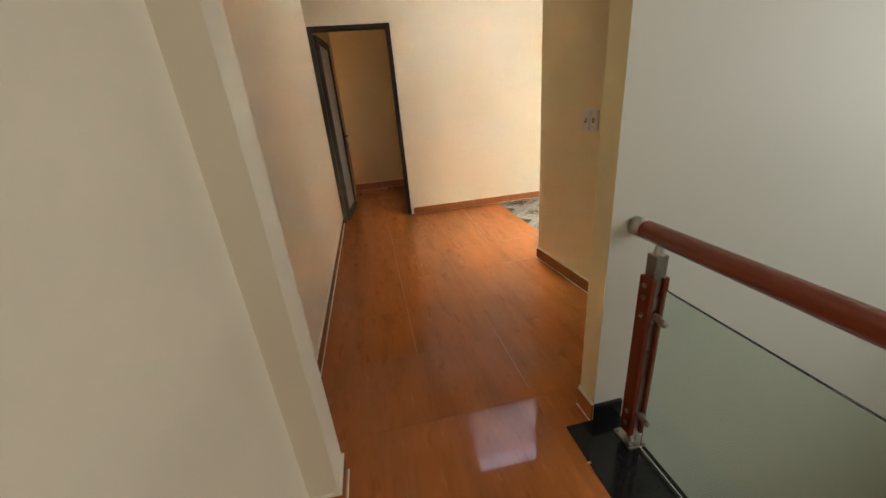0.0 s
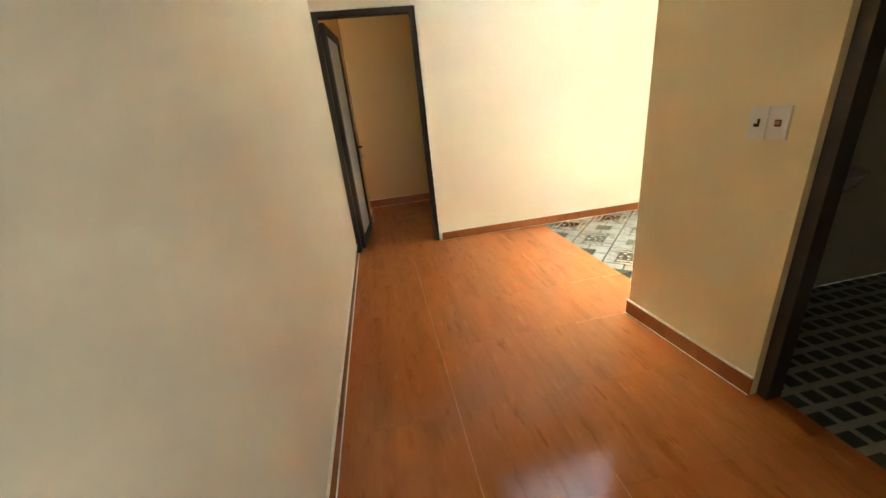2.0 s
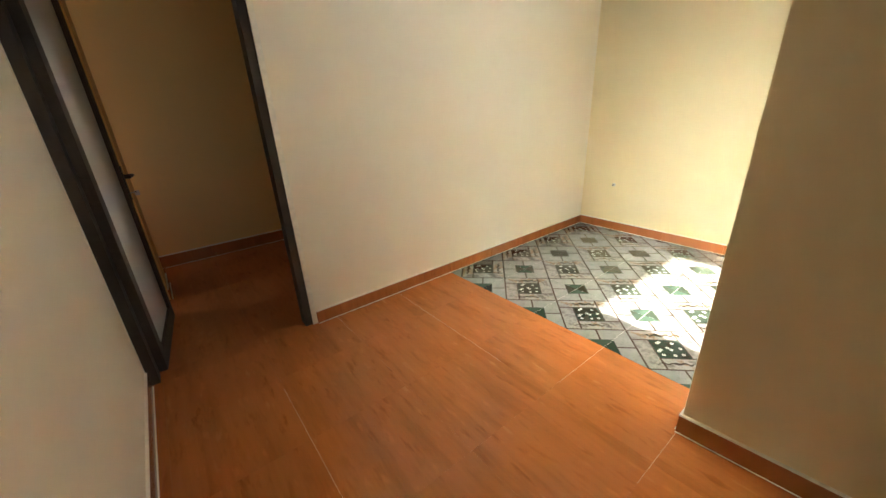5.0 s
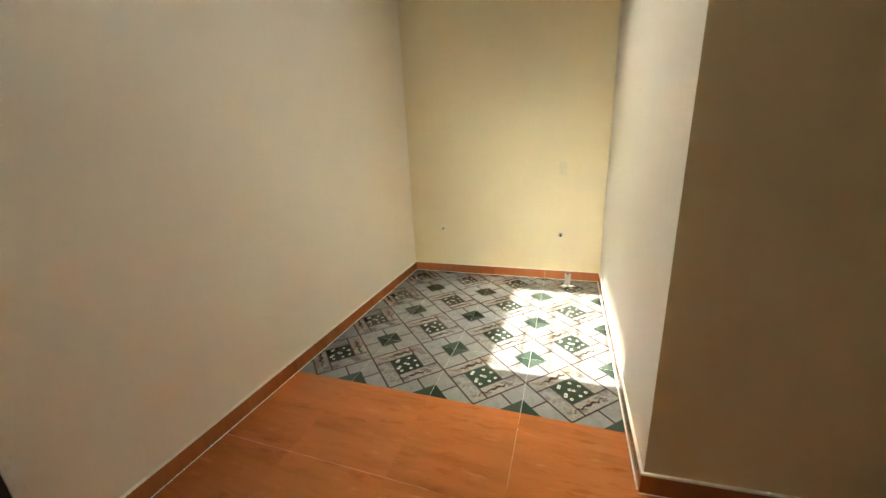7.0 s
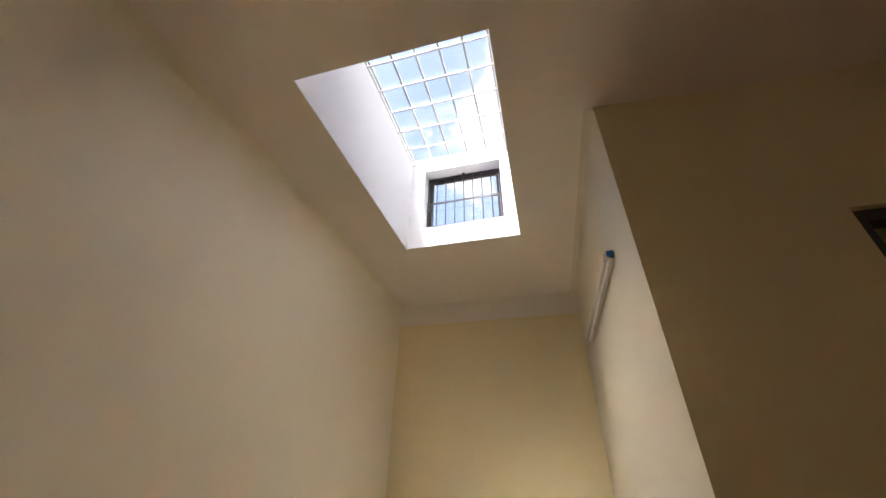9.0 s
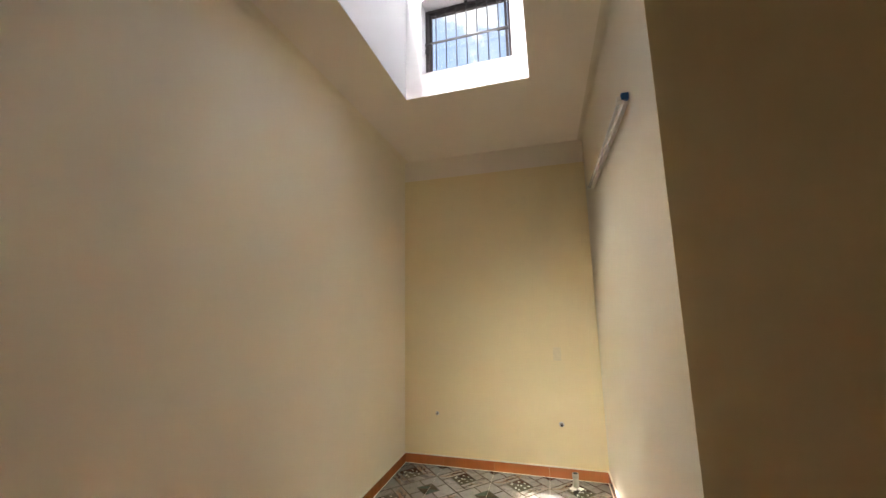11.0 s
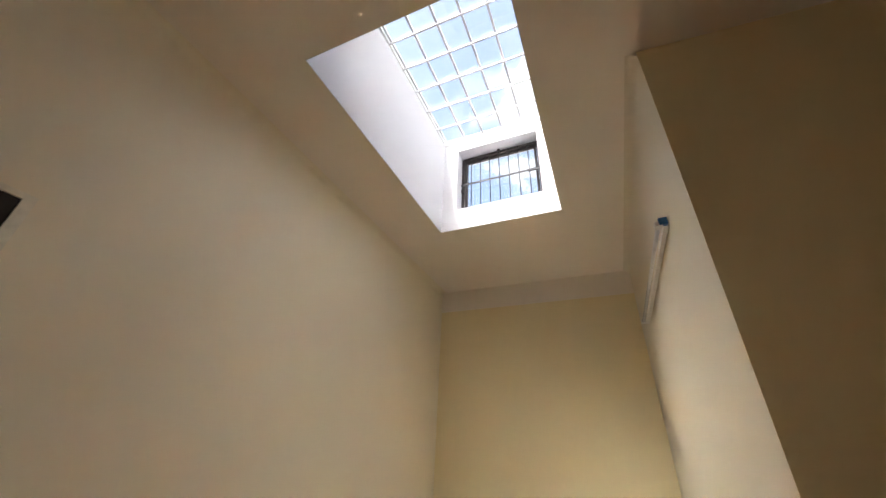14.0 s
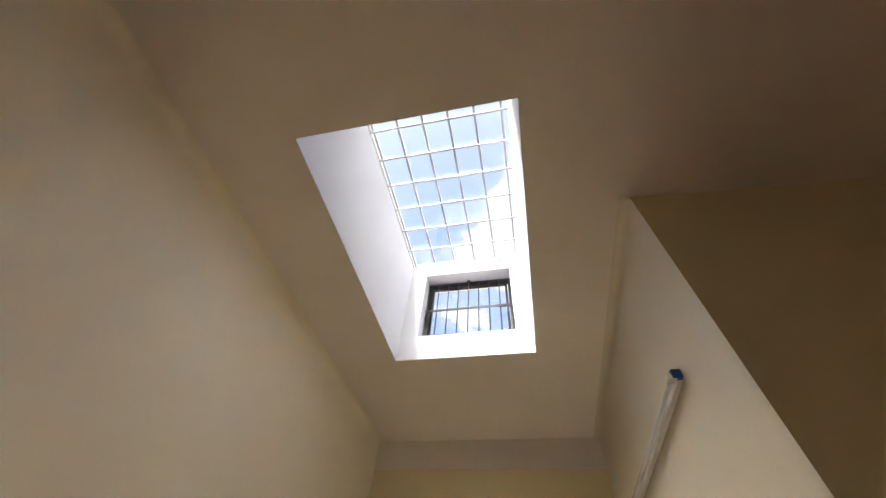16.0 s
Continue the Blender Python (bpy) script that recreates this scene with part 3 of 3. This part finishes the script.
# ---- doors ----
def north_door():
    d = tagged(holder("door_1", 0.06, 0.05, 0, "open dark bronze aluminium door with a frosted glass panel", "door"), kind="structure")
    y0, y1 = 0.006, 0.095
    f = 0.046
    ox, oz = 0.028, 0.018
    for nm, lo, hi in (("door_frame", (DX0 + 0.003, y0, 0.001), (DX0 + 0.003 + f, y1, DZ - oz)), ("door_frame", (DX1 - ox - f, y0, 0.001), (DX1 - ox, y1, DZ - oz)),
                       ("door_frame", (DX0 + 0.003 + f, y0, DZ - oz - f), (DX1 - ox - f, y1, DZ - oz))):
        under(d, box_part(nm, lo, hi, BRONZE, bevel=0.003))
    # pale filler bead round the frame
    for lo, hi in (((DX1 - ox, -0.002, 0.0), (DX1 + 0.002, 0.09, DZ + 0.002)), ((DX0 + 0.003, -0.002, DZ - oz), (DX1 - ox, 0.09, DZ + 0.002)),
                   ((DX0 + 0.0005, -0.003, 0.0), (DX0 + 0.005, 0.005, DZ - oz))):
        under(d, box_part("filler_bead", lo, hi, CAULK))
    leaf = new("leaf")
    leaf.location = (DX0 + 0.047, 0.098, 0)
    leaf.rotation_euler = (0, 0, radians(84.0))
    under(d, leaf)
    W, Z0, Z1, th = 0.715, 0.012, DZ - 0.082, 0.042

    def lp(name, lo, hi, mat, bevel=0.003, label=""):
        ob = box_part(name, lo, hi, mat, leaf, label, bevel)
        return ob

    s = 0.075
    lp("stile", (0, -th, Z0), (s, 0, Z1), BRONZE)
    lp("stile", (W - s, -th, Z0), (W, 0, Z1), BRONZE)
    lp("rail", (s, -th, Z0), (W - s, 0, Z0 + 0.10), BRONZE)
    lp("rail", (s, -th, Z1 - s), (W - s, 0, Z1), BRONZE)
    lp("panel", (s - 0.01, -th / 2 - 0.004, Z0 + 0.09), (W - s + 0.01, -th / 2 + 0.004, Z1 - s + 0.01), FROST, 0, "frosted glass panel")
    hx = W - 0.04
    for sgn, yy in ((-1, -th), (1, 0.0)):
        y_a, y_b = (yy - 0.008, yy - 0.0005) if sgn < 0 else (yy + 0.0005, yy + 0.008)
        lp("handle_plate", (hx - 0.016, y_a, 0.875), (hx + 0.016, y_b, 1.085), BLACKM, 0.002)
        bm = bmesh.new()
        y_c = yy + sgn * 0.05
        bm_rod(bm, (hx, yy + sgn * 0.006, 1.025), (hx, y_c, 1.025), 0.009, 12)
        bm_rod(bm, (hx + 0.006, y_c, 1.025), (hx - 0.11, y_c, 1.027), 0.009, 12)
        bm_rod(bm, (hx - 0.108, y_c, 1.027), (hx - 0.118, y_c - sgn * 0.025, 1.027), 0.008, 12)
        part("lever", bm, BLACKM, leaf)
    bm = bmesh.new()
    bm_rod(bm, (hx, -th - 0.008, 0.92), (hx, -th - 0.03, 0.92), 0.004, 8)
    bm_box(bm, (hx - 0.002, -th - 0.055, 0.90), (hx + 0.002, -th - 0.03, 0.93))
    part("key", bm, STEEL, leaf, "steel key in the lock")


north_door()


def bath_door():
    d = tagged(holder("door_2", C + 0.1, (BY0 + BY1) / 2, 0, "dark bronze aluminium door frame of the unlit bathroom", "door"), kind="structure")
    x0, x1 = C + 0.028, C + 0.100
    f = 0.05
    for lo, hi in (((x0, BY1 - f, 0.001), (x1, BY1 - 0.002, BZ - 0.002)), ((x0, BY0 + 0.002, 0.001), (x1, BY0 + f, BZ - 0.002)),
                   ((x0, BY0 + f, BZ - f), (x1, BY1 - f, BZ - 0.002))):
        under(d, box_part("door_frame", lo, hi, BRONZE, bevel=0.003))


bath_door()


# ---- railing ----
def railing():
    rx = 1.300
    r = holder("stair_railing", rx, -5.0, 0, "timber handrail and glass balustrade on steel posts", "railing")
    yw = PY0
    under(r, rod_part("handrail", (rx, yw - 0.055, 0.888), (rx, SOUTH + 0.05, 0.888), 0.032, TIMBER, label="varnished red-brown timber handrail", seg=28))
    under(r, rod_part("end_cap", (rx, yw - 0.001, 0.888), (rx, yw - 0.050, 0.888), 0.0328, STEEL, seg=28, bevel=0.004))

    def post(y):
        p = new("post")
        p.location = (rx, y, 0)
        under(r, p)
        box_part("base_plate", (-0.042, -0.05, 0.001), (0.042, 0.05, 0.010), STEEL, p, bevel=0.002)
        for sx in (-0.03, 0.03):
            for sy in (-0.038, 0.038):
                rod_part("bolt", (sx, sy, 0.010), (sx, sy, 0.020), 0.007, STEEL, p, seg=8)
        box_part("core", (-0.013, -0.017, 0.010), (0.013, 0.017, 0.80), STEEL, p, bevel=0.002)
        for sgn in (-1, 1):
            bm = bmesh.new()
            x0, x1 = (-0.034, -0.014) if sgn < 0 else (0.014, 0.034)
            bm_box(bm, (x0, -0.028, 0.05), (x1, 0.028, 0.745))
            finish(bm, 0.004)
            part("cheek", bm, DARKTIMBER, p, "dark red-brown timber cheek")
            for z in (0.10, 0.16, 0.60, 0.67, 0.715):
                rod_part("screw", (sgn * 0.034, 0, z), (sgn * 0.037, 0, z), 0.010, STEEL, p, seg=12)
        box_part("neck", (-0.022, -0.022, 0.745), (0.022, 0.022, 0.825), STEEL, p, bevel=0.003)
        bm = bmesh.new()
        bm_rod(bm, (0, 0, 0.825), (0, 0, 0.862), 0.016, 14, 0.010)
        part("stem", bm, STEEL, p)
        for z in (0.155, 0.60):
            bm = bmesh.new()
            bm_rod(bm, (0.0, -0.024, z), (0.0, -0.075, z), 0.014, 14)
            bm_rod(bm, (0.0, -0.075, z), (0.0, -0.082, z), 0.014, 14, 0.008)
            part("glass_clamp", bm, STEEL, p, "rounded steel glass clamp")
        return p

    for y in (-3.722, -4.92, -6.2):
        post(y)
    for a, b in ((-3.780, -4.865), (-4.975, -6.14)):
        g = under(r, box_part("glass_panel", (rx - 0.005, b, 0.02), (rx + 0.005, a, 0.718), GREENISH, label="pale green tempered glass panel"))
        g.visible_shadow = False


railing()


# ---- fittings ----
def tube_light():
    z, y = 2.488, R
    x0, x1 = 2.115, 3.470
    t = holder("wall_tube_light", x0, y, z, "white fluorescent tube batten with a blue plug on the alcove wall", "lamp")
    bm = bmesh.new()
    bm_box(bm, (x0, y + 0.001, z - 0.012), (x1, y + 0.022, z + 0.012))
    finish(bm, 0.004)
    under(t, part("batten", bm, PLASTIC))
    under(t, rod_part("tube", (x0 + 0.02, y + 0.040, z), (x1 - 0.03, y + 0.040, z), 0.0095, TUBEGLASS, label="unlit milky glass tube"))
    for xa, xb in ((x0 - 0.016, x0 + 0.022), (x1 - 0.030, x1 + 0.002)):
        bm = bmesh.new()
        bm_box(bm, (xa, y + 0.023, z - 0.012), (xb, y + 0.056, z + 0.012))
        finish(bm, 0.006, 3)
        under(t, part("lamp_holder", bm, PLASTIC))
    bm = bmesh.new()
    bm_box(bm, (x0 - 0.022, y + 0.004, z - 0.010), (x0 + 0.004, y + 0.040, z + 0.024))
    finish(bm, 0.007, 2)
    under(t, part("end_plug", bm, BLUE, label="blue plastic end plug"))


tube_light()


def switch(y, z, insert_mat, hook):
    X = C + (CN - C) * (y - BY1) / (R - BY1)
    s = holder("wall_switch", X, y, z, "white plastic switch plate with an empty module hole", "switch", "switch plates by the bathroom door")
    bm = bmesh.new()
    hw, hh = 0.036, 0.060
    bm_box(bm, (X - 0.010, y - hw, z - hh), (X - 0.0005, y + hw, z + hh))
    finish(bm, 0.003)
    under(s, part("plate", bm, PLASTIC))
    # black boxes proud of the plate stand in for the shaded module hole
    if hook:
        under(s, box_part("slot", (X - 0.0115, y - 0.010, z - 0.014), (X - 0.0102, y - 0.001, z + 0.016), DARKHOLE))
        under(s, box_part("slot", (X - 0.0115, y - 0.001, z - 0.014), (X - 0.0102, y + 0.012, z - 0.002), DARKHOLE))
    else:
        under(s, box_part("slot", (X - 0.0112, y - 0.012, z - 0.012), (X - 0.0102, y + 0.012, z + 0.012), DARKHOLE))
        under(s, box_part("module", (X - 0.013, y - 0.009, z - 0.006), (X - 0.0114, y + 0.009, z + 0.008), insert_mat))


switch(-2.472, 1.163, DARKHOLE, True)
switch(-2.545, 1.163, COPPER, False)


def socket():
    y, z = -1.537, 1.078
    s = holder("wall_socket", B, y, z, "cream plastic socket plate on the back wall", "socket")
    bm = bmesh.new()
    bm_box(bm, (B - 0.008, y - 0.036, z - 0.060), (B - 0.0005, y + 0.036, z + 0.060))
    finish(bm, 0.003)
    under(s, part("plate", bm, CREAMP))
    for dz in (-0.022, 0.022):
        under(s, box_part("outlet", (B - 0.0095, y - 0.014, z + dz - 0.012), (B - 0.0082, y + 0.014, z + dz + 0.012), CREAMP, bevel=0.0005))


socket()


def water_stub(y, z, big):
    s = holder("water_outlet", B, y, z, "capped water pipe stub in the back wall", "pipe", "water outlets")
    r = 0.016 if big else 0.010
    bm = bmesh.new()
    bm_rod(bm, (B - 0.0005, y, z), (B - 0.004, y, z), r + 0.008, 14, r + 0.004)
    under(s, part("cement_ring", bm, CEMENT))
    under(s, rod_part("stub", (B - 0.002, y, z), (B - 0.030, y, z), r, PVC, seg=14, bevel=0.003))
    if big:
        under(s, rod_part("plug", (B - 0.030, y, z), (B - 0.045, y, z), 0.009, DARKHOLE, seg=6))


water_stub(-1.538, 0.454, True)
water_stub(-0.349, 0.482, False)


def drain():
    x, y = 3.875, -1.62
    s = holder("drain_pipe", x, y, 0.004, "grey plastic drain pipe stub with cement smeared round it", "pipe")
    bm = bmesh.new()
    bmesh.ops.create_circle(bm, cap_ends=True, segments=22, radius=0.048)
    for v in bm.verts:
        a = math.atan2(v.co.y, v.co.x)
        k = 1 + 0.35 * math.sin(3 * a + 1) + 0.18 * math.sin(7 * a)
        v.co.x, v.co.y = v.co.x * k, v.co.y * k
    ext = bmesh.ops.extrude_face_region(bm, geom=bm.faces[:])
    for v in ext["geom"]:
        if isinstance(v, bmesh.types.BMVert):
            v.co = Vector((v.co.x * 0.6, v.co.y * 0.6, 0.007))
    bmesh.ops.translate(bm, verts=bm.verts[:], vec=(x, y, 0.002))
    bmesh.ops.recalc_face_normals(bm, faces=bm.faces[:])
    under(s, part("cement", bm, CEMENT))
    bm = bmesh.new()
    for r, z0, z1 in ((0.024, 0.002, 0.105), (0.027, 0.085, 0.115)):
        bm_rod(bm, (x, y, z0), (x, y, z1), r, 20)
    for f in bm.faces:
        f.smooth = len(f.verts) == 4
    under(s, part("pipe", bm, PVC))
    # black disc on the rim stands in for shade inside the pipe
    under(s, rod_part("bore", (x, y, 0.1145), (x, y, 0.1165), 0.019, DARKHOLE, seg=16))


drain()


def scrap(name, x, y, z, size, mat, label, seed):
    """A small irregular chip left lying on the floor."""
    rng = random.Random(seed)
    bm = bmesh.new()
    bmesh.ops.create_icosphere(bm, subdivisions=2, radius=1.0)
    for v in bm.verts:
        k = 0.8 + 0.4 * rng.random()
        v.co = Vector((v.co.x * size[0] * k, v.co.y * size[1] * k, max(0.0, v.co.z * size[2] * k + size[2] * 0.6)))
    bmesh.ops.translate(bm, verts=bm.verts[:], vec=(x, y, z))
    tagged(part(name, bm, mat), label, "debris")


scrap("timber_chip", 1.078, -3.778, 0.0003, (0.010, 0.006, 0.004), COPPER, "small reddish timber chip beside the granite strip", 3)


# ---- bathroom ----
def bathroom():
    def lathe(name, prof, x, y, sx, sy, mat, parent, turn=0.0):
        bm = bmesh.new()
        seg = 32
        rings = []
        for r, z in prof:
            rings.append([bm.verts.new((x + sx * r * math.cos(2 * math.pi * i / seg), y + sy * r * math.sin(2 * math.pi * i / seg), z)) for i in range(seg)])
        for p, q in zip(rings, rings[1:]):
            for i in range(seg):
                bm.faces.new((p[i], p[(i + 1) % seg], q[(i + 1) % seg], q[i]))
        bm.faces.new(rings[0])
        bm.faces.new(rings[-1])
        bmesh.ops.recalc_face_normals(bm, faces=bm.faces[:])
        for f in bm.faces:
            f.smooth = True
        return under(parent, part(name, bm, mat))

    bx, by = 2.42, -2.24
    b = holder("washbasin", bx, by, 0, "white ceramic wall-hung washbasin with a chrome tap", "basin")
    lathe("bowl", ((0.02, 0.70), (0.12, 0.72), (0.24, 0.80), (0.28, 0.86), (0.262, 0.866), (0.21, 0.82), (0.10, 0.76), (0.01, 0.75)), bx, by, 0.85, 0.70, CERAMIC, b)
    under(b, box_part("splash_ledge", (bx - 0.22, -2.10, 0.78), (bx + 0.22, -2.046, 0.885), CERAMIC, bevel=0.015, seg=3))
    bm = bmesh.new()
    bm_rod(bm, (bx + 0.1, -2.10, 0.90), (bx + 0.1, -2.10, 1.04), 0.018, 16)
    bm_rod(bm, (bx + 0.1, -2.10, 1.02), (bx + 0.1, -2.24, 0.99), 0.012, 12)
    bm_rod(bm, (bx + 0.1, -2.10, 1.04), (bx + 0.1, -2.17, 1.09), 0.008, 10)
    under(b, part("tap", bm, CHROME))


bathroom()


# ---- floors, skirting: many small pieces last ----
TILE = 0.5
GAP = 0.0002
LX, LY = T - 5 * TILE, -0.405      # corner of the tile net


def tile_mesh(name, lo, hi, origin, mat, z=0.0, thick=0.008, bev=0.0003):
    bm = bmesh.new()
    bm_box(bm, (lo[0] - origin[0], lo[1] - origin[1], z - thick), (hi[0] - origin[0], hi[1] - origin[1], z))
    top = [e for e in bm.edges if all(v.co.z > z - 1e-5 for v in e.verts)]
    bmesh.ops.bevel(bm, geom=top, offset=bev, segments=1, affect="EDGES")
    bmesh.ops.recalc_face_normals(bm, faces=bm.faces[:])
    return mesh_of(name, bm, mat)


def tiles(parent, name, x0, x1, y0, y1, mat, z=0.0, lx=LX, gap=GAP):
    """Square tiles of the common net that cover a rectangle, cut at its edges."""
    cache = {}
    i0, i1 = math.floor((x0 - lx) / TILE + 1e-6), math.ceil((x1 - lx) / TILE - 1e-6)
    j0, j1 = math.floor((y0 - LY) / TILE + 1e-6), math.ceil((y1 - LY) / TILE - 1e-6)
    for i in range(i0, i1):
        for j in range(j0, j1):
            cx, cy = lx + (i + 0.5) * TILE, LY + (j + 0.5) * TILE
            a, b = max(x0, cx - TILE / 2) + gap, min(x1, cx + TILE / 2) - gap
            c, d = max(y0, cy - TILE / 2) + gap, min(y1, cy + TILE / 2) - gap
            if b - a < 0.01 or d - c < 0.01:
                continue
            key = tuple(round(q, 4) for q in (a - cx, b - cx, c - cy, d - cy))
            if key not in cache:
                cache[key] = tile_mesh(name, (a, c), (b, d), (cx, cy), mat, z)
            ob = new(name, cache[key])
            ob.location = (cx, cy, 0)
            ob.parent = parent


def slab(name, lo, hi, mat, label, category="floor"):
    return tagged(box_part(name, lo, hi, mat), label, category, kind="structure")


GX = 1.080          # edge of the granite at the landing
floor_a = wall("floor", [((-0.16, SOUTH, -0.16), (GX, PY0, -0.0007)), ((-0.14, PY0, -0.16), (PX, BY0, -0.0007)), ((-0.14, BY0, -0.16), (C + 0.10, R, -0.0007)),
                         ((-0.14, R, -0.16), (T, 0.0, -0.0007)), ((-1.2, 0.0, -0.16), (2.6, 2.0, -0.0007))],
               GROUT, "glossy reddish timber-look ceramic tile floor", "floor")
WX = LX - 0.035      # net of the timber-look tiles
NX, NY, NY2 = WX + 3 * TILE, LY - 6 * TILE, LY - 3 * TILE
for x0, x1, y0, y1 in ((WF, NX, SOUTH, NY2), (NX, GX, SOUTH, PY0), (NX, PX, PY0, NY), (PX, C + 0.10, BY0, NY), (NX, C + 0.10, NY, NY2),
                       (WF, T, NY2, 0.0), (C, T, R, NY2), (-1.08, 2.48, 0.0, 2.0)):
    tiles(floor_a, "floor_tile", x0, x1, y0, y1, WOOD, lx=WX)
# pale filler that was left in a few joints
for x0, x1, y0, y1, w in ((WX + 2 * TILE, 0, -2.9, -0.50, 0.0006), (NX, 0, -3.35, -2.85, 0.0005), (NX, 0, -0.25, -0.02, 0.0005), (WX + 4 * TILE, 0, -1.10, -0.02, 0.0003),
                          (1.40, CN, NY2, 0, 0.0005), (1.62, T, LY - 2 * TILE, 0, 0.0005)):
    if x1:
        box_part("joint_filler", (x0, y0 - w, 0.0001), (x1, y0 + w, 0.0005), JOINT, floor_a)
    else:
        box_part("joint_filler", (x0 - w, y0, 0.0001), (x0 + w, y1, 0.0005), JOINT, floor_a)
floor_b = slab("floor_2", (T, R, -0.16), (B, 0.0, -0.0010), PALEGROUT, "glossy green and white patterned ceramic tile floor")
tiles(floor_b, "patterned_tile", T, B, R, 0.0, PATTERN, gap=0.0009)
slab("floor_3", (C + 0.10, BY0, -0.16), (B, R - 0.12, -0.002), BATHT, "light bathroom floor with small dark square insets")
slab("floor_4", (1.28, SOUTH, LOW - 0.1), (EAST, PY0, LOW), WHITE, "pale floor at the foot of the stairwell")
tagged(box_part("stairwell_kerb", (GX, SOUTH, -0.16), (1.335, PY0 - 0.002, 0.003), GRANITE, bevel=0.003), "polished black granite strip along the stairwell edge", "kerb", kind="structure")
tagged(box_part("granite_skirting", (PX + 0.0, PY0 - 0.014, 0.0035), (1.335, PY0 - 0.0005, 0.092), GRANITE, bevel=0.002), "polished black granite skirting", "baseboard", kind="structure")

HB, TB = 0.086, 0.011
base = tagged(new("baseboard"), "reddish ceramic skirting tiles with pale filler along the top", "baseboard", kind="structure")


def skirting(p0, p1, normal, HB=HB, slant=None):
    """Skirting tiles from p0 to p1 on a wall whose face looks along normal; joints follow the floor net."""
    before = set(base.children)
    along_y = abs(normal[0]) > 0.5
    a, b = (p0[1], p1[1]) if along_y else (p0[0], p1[0])
    a, b = min(a, b), max(a, b)
    net = LY if along_y else LX
    cuts = [a] + [net + k * TILE for k in range(-40, 40) if a + 0.02 < net + k * TILE < b - 0.02] + [b]
    f = p0[0] if along_y else p0[1]
    sgn = normal[0] if along_y else normal[1]
    lo_t, hi_t = (f, f + TB * sgn) if sgn > 0 else (f + TB * sgn, f)
    for c0, c1 in zip(cuts, cuts[1:]):
        bm = bmesh.new()
        lo = (lo_t, c0 + 0.0006, 0.0005) if along_y else (c0 + 0.0006, lo_t, 0.0005)
        hi = (hi_t, c1 - 0.0006, HB) if along_y else (c1 - 0.0006, hi_t, HB)
        bm_box(bm, lo, hi)
        finish(bm, 0.0015, 1)
        part("skirting_tile", bm, WOODB, base)
    lo = (lo_t, a, HB + 0.0002) if along_y else (a, lo_t, HB + 0.0002)
    hi = (hi_t, b, HB + 0.008) if along_y else (b, hi_t, HB + 0.008)
    box_part("filler_strip", lo, hi, CAULK, base)
    w = 0.006
    if along_y:
        lo, hi = (min(f + TB * sgn, f + (TB + w) * sgn), a, 0.0003), (max(f + TB * sgn, f + (TB + w) * sgn), b, 0.0012)
    else:
        lo, hi = (a, min(f + TB * sgn, f + (TB + w) * sgn), 0.0003), (b, max(f + TB * sgn, f + (TB + w) * sgn), 0.0012)
    box_part("filler_strip", lo, hi, CAULK, base)
    if slant:
        for ob in base.children:
            if ob not in before:
                for v in ob.data.vertices:
                    v.co.x += slant * max(0.0, (v.co.y - a) / (b - a))


skirting((WF, CY1), (WF, 0.0), (1, 0))
skirting((CXB, CY0), (CXB, CY1), (1, 0))
skirting((CXA, CY0), (CXB + TB, CY0), (0, -1))
skirting((CXA, SOUTH), (CXA, CY0 - TB), (1, 0))
skirting((DX1 + 0.004, 0.0), (B, 0.0), (0, -1))
skirting((B, R), (B, -TB), (-1, 0))
skirting((CN, R), (B - TB, R), (0, 1))
skirting((C, BY1), (C, R + TB), (-1, 0), slant=CN - C)
skirting((PX, PY0), (PX, BY0), (-1, 0))
skirting((PX, BY0), (C + 0.06, BY0), (0, 1))
skirting((-0.14, 2.0), (2.48, 2.0), (0, -1), 0.115)
skirting((0.122, 1.15), (0.122, 1.55), (1, 0))
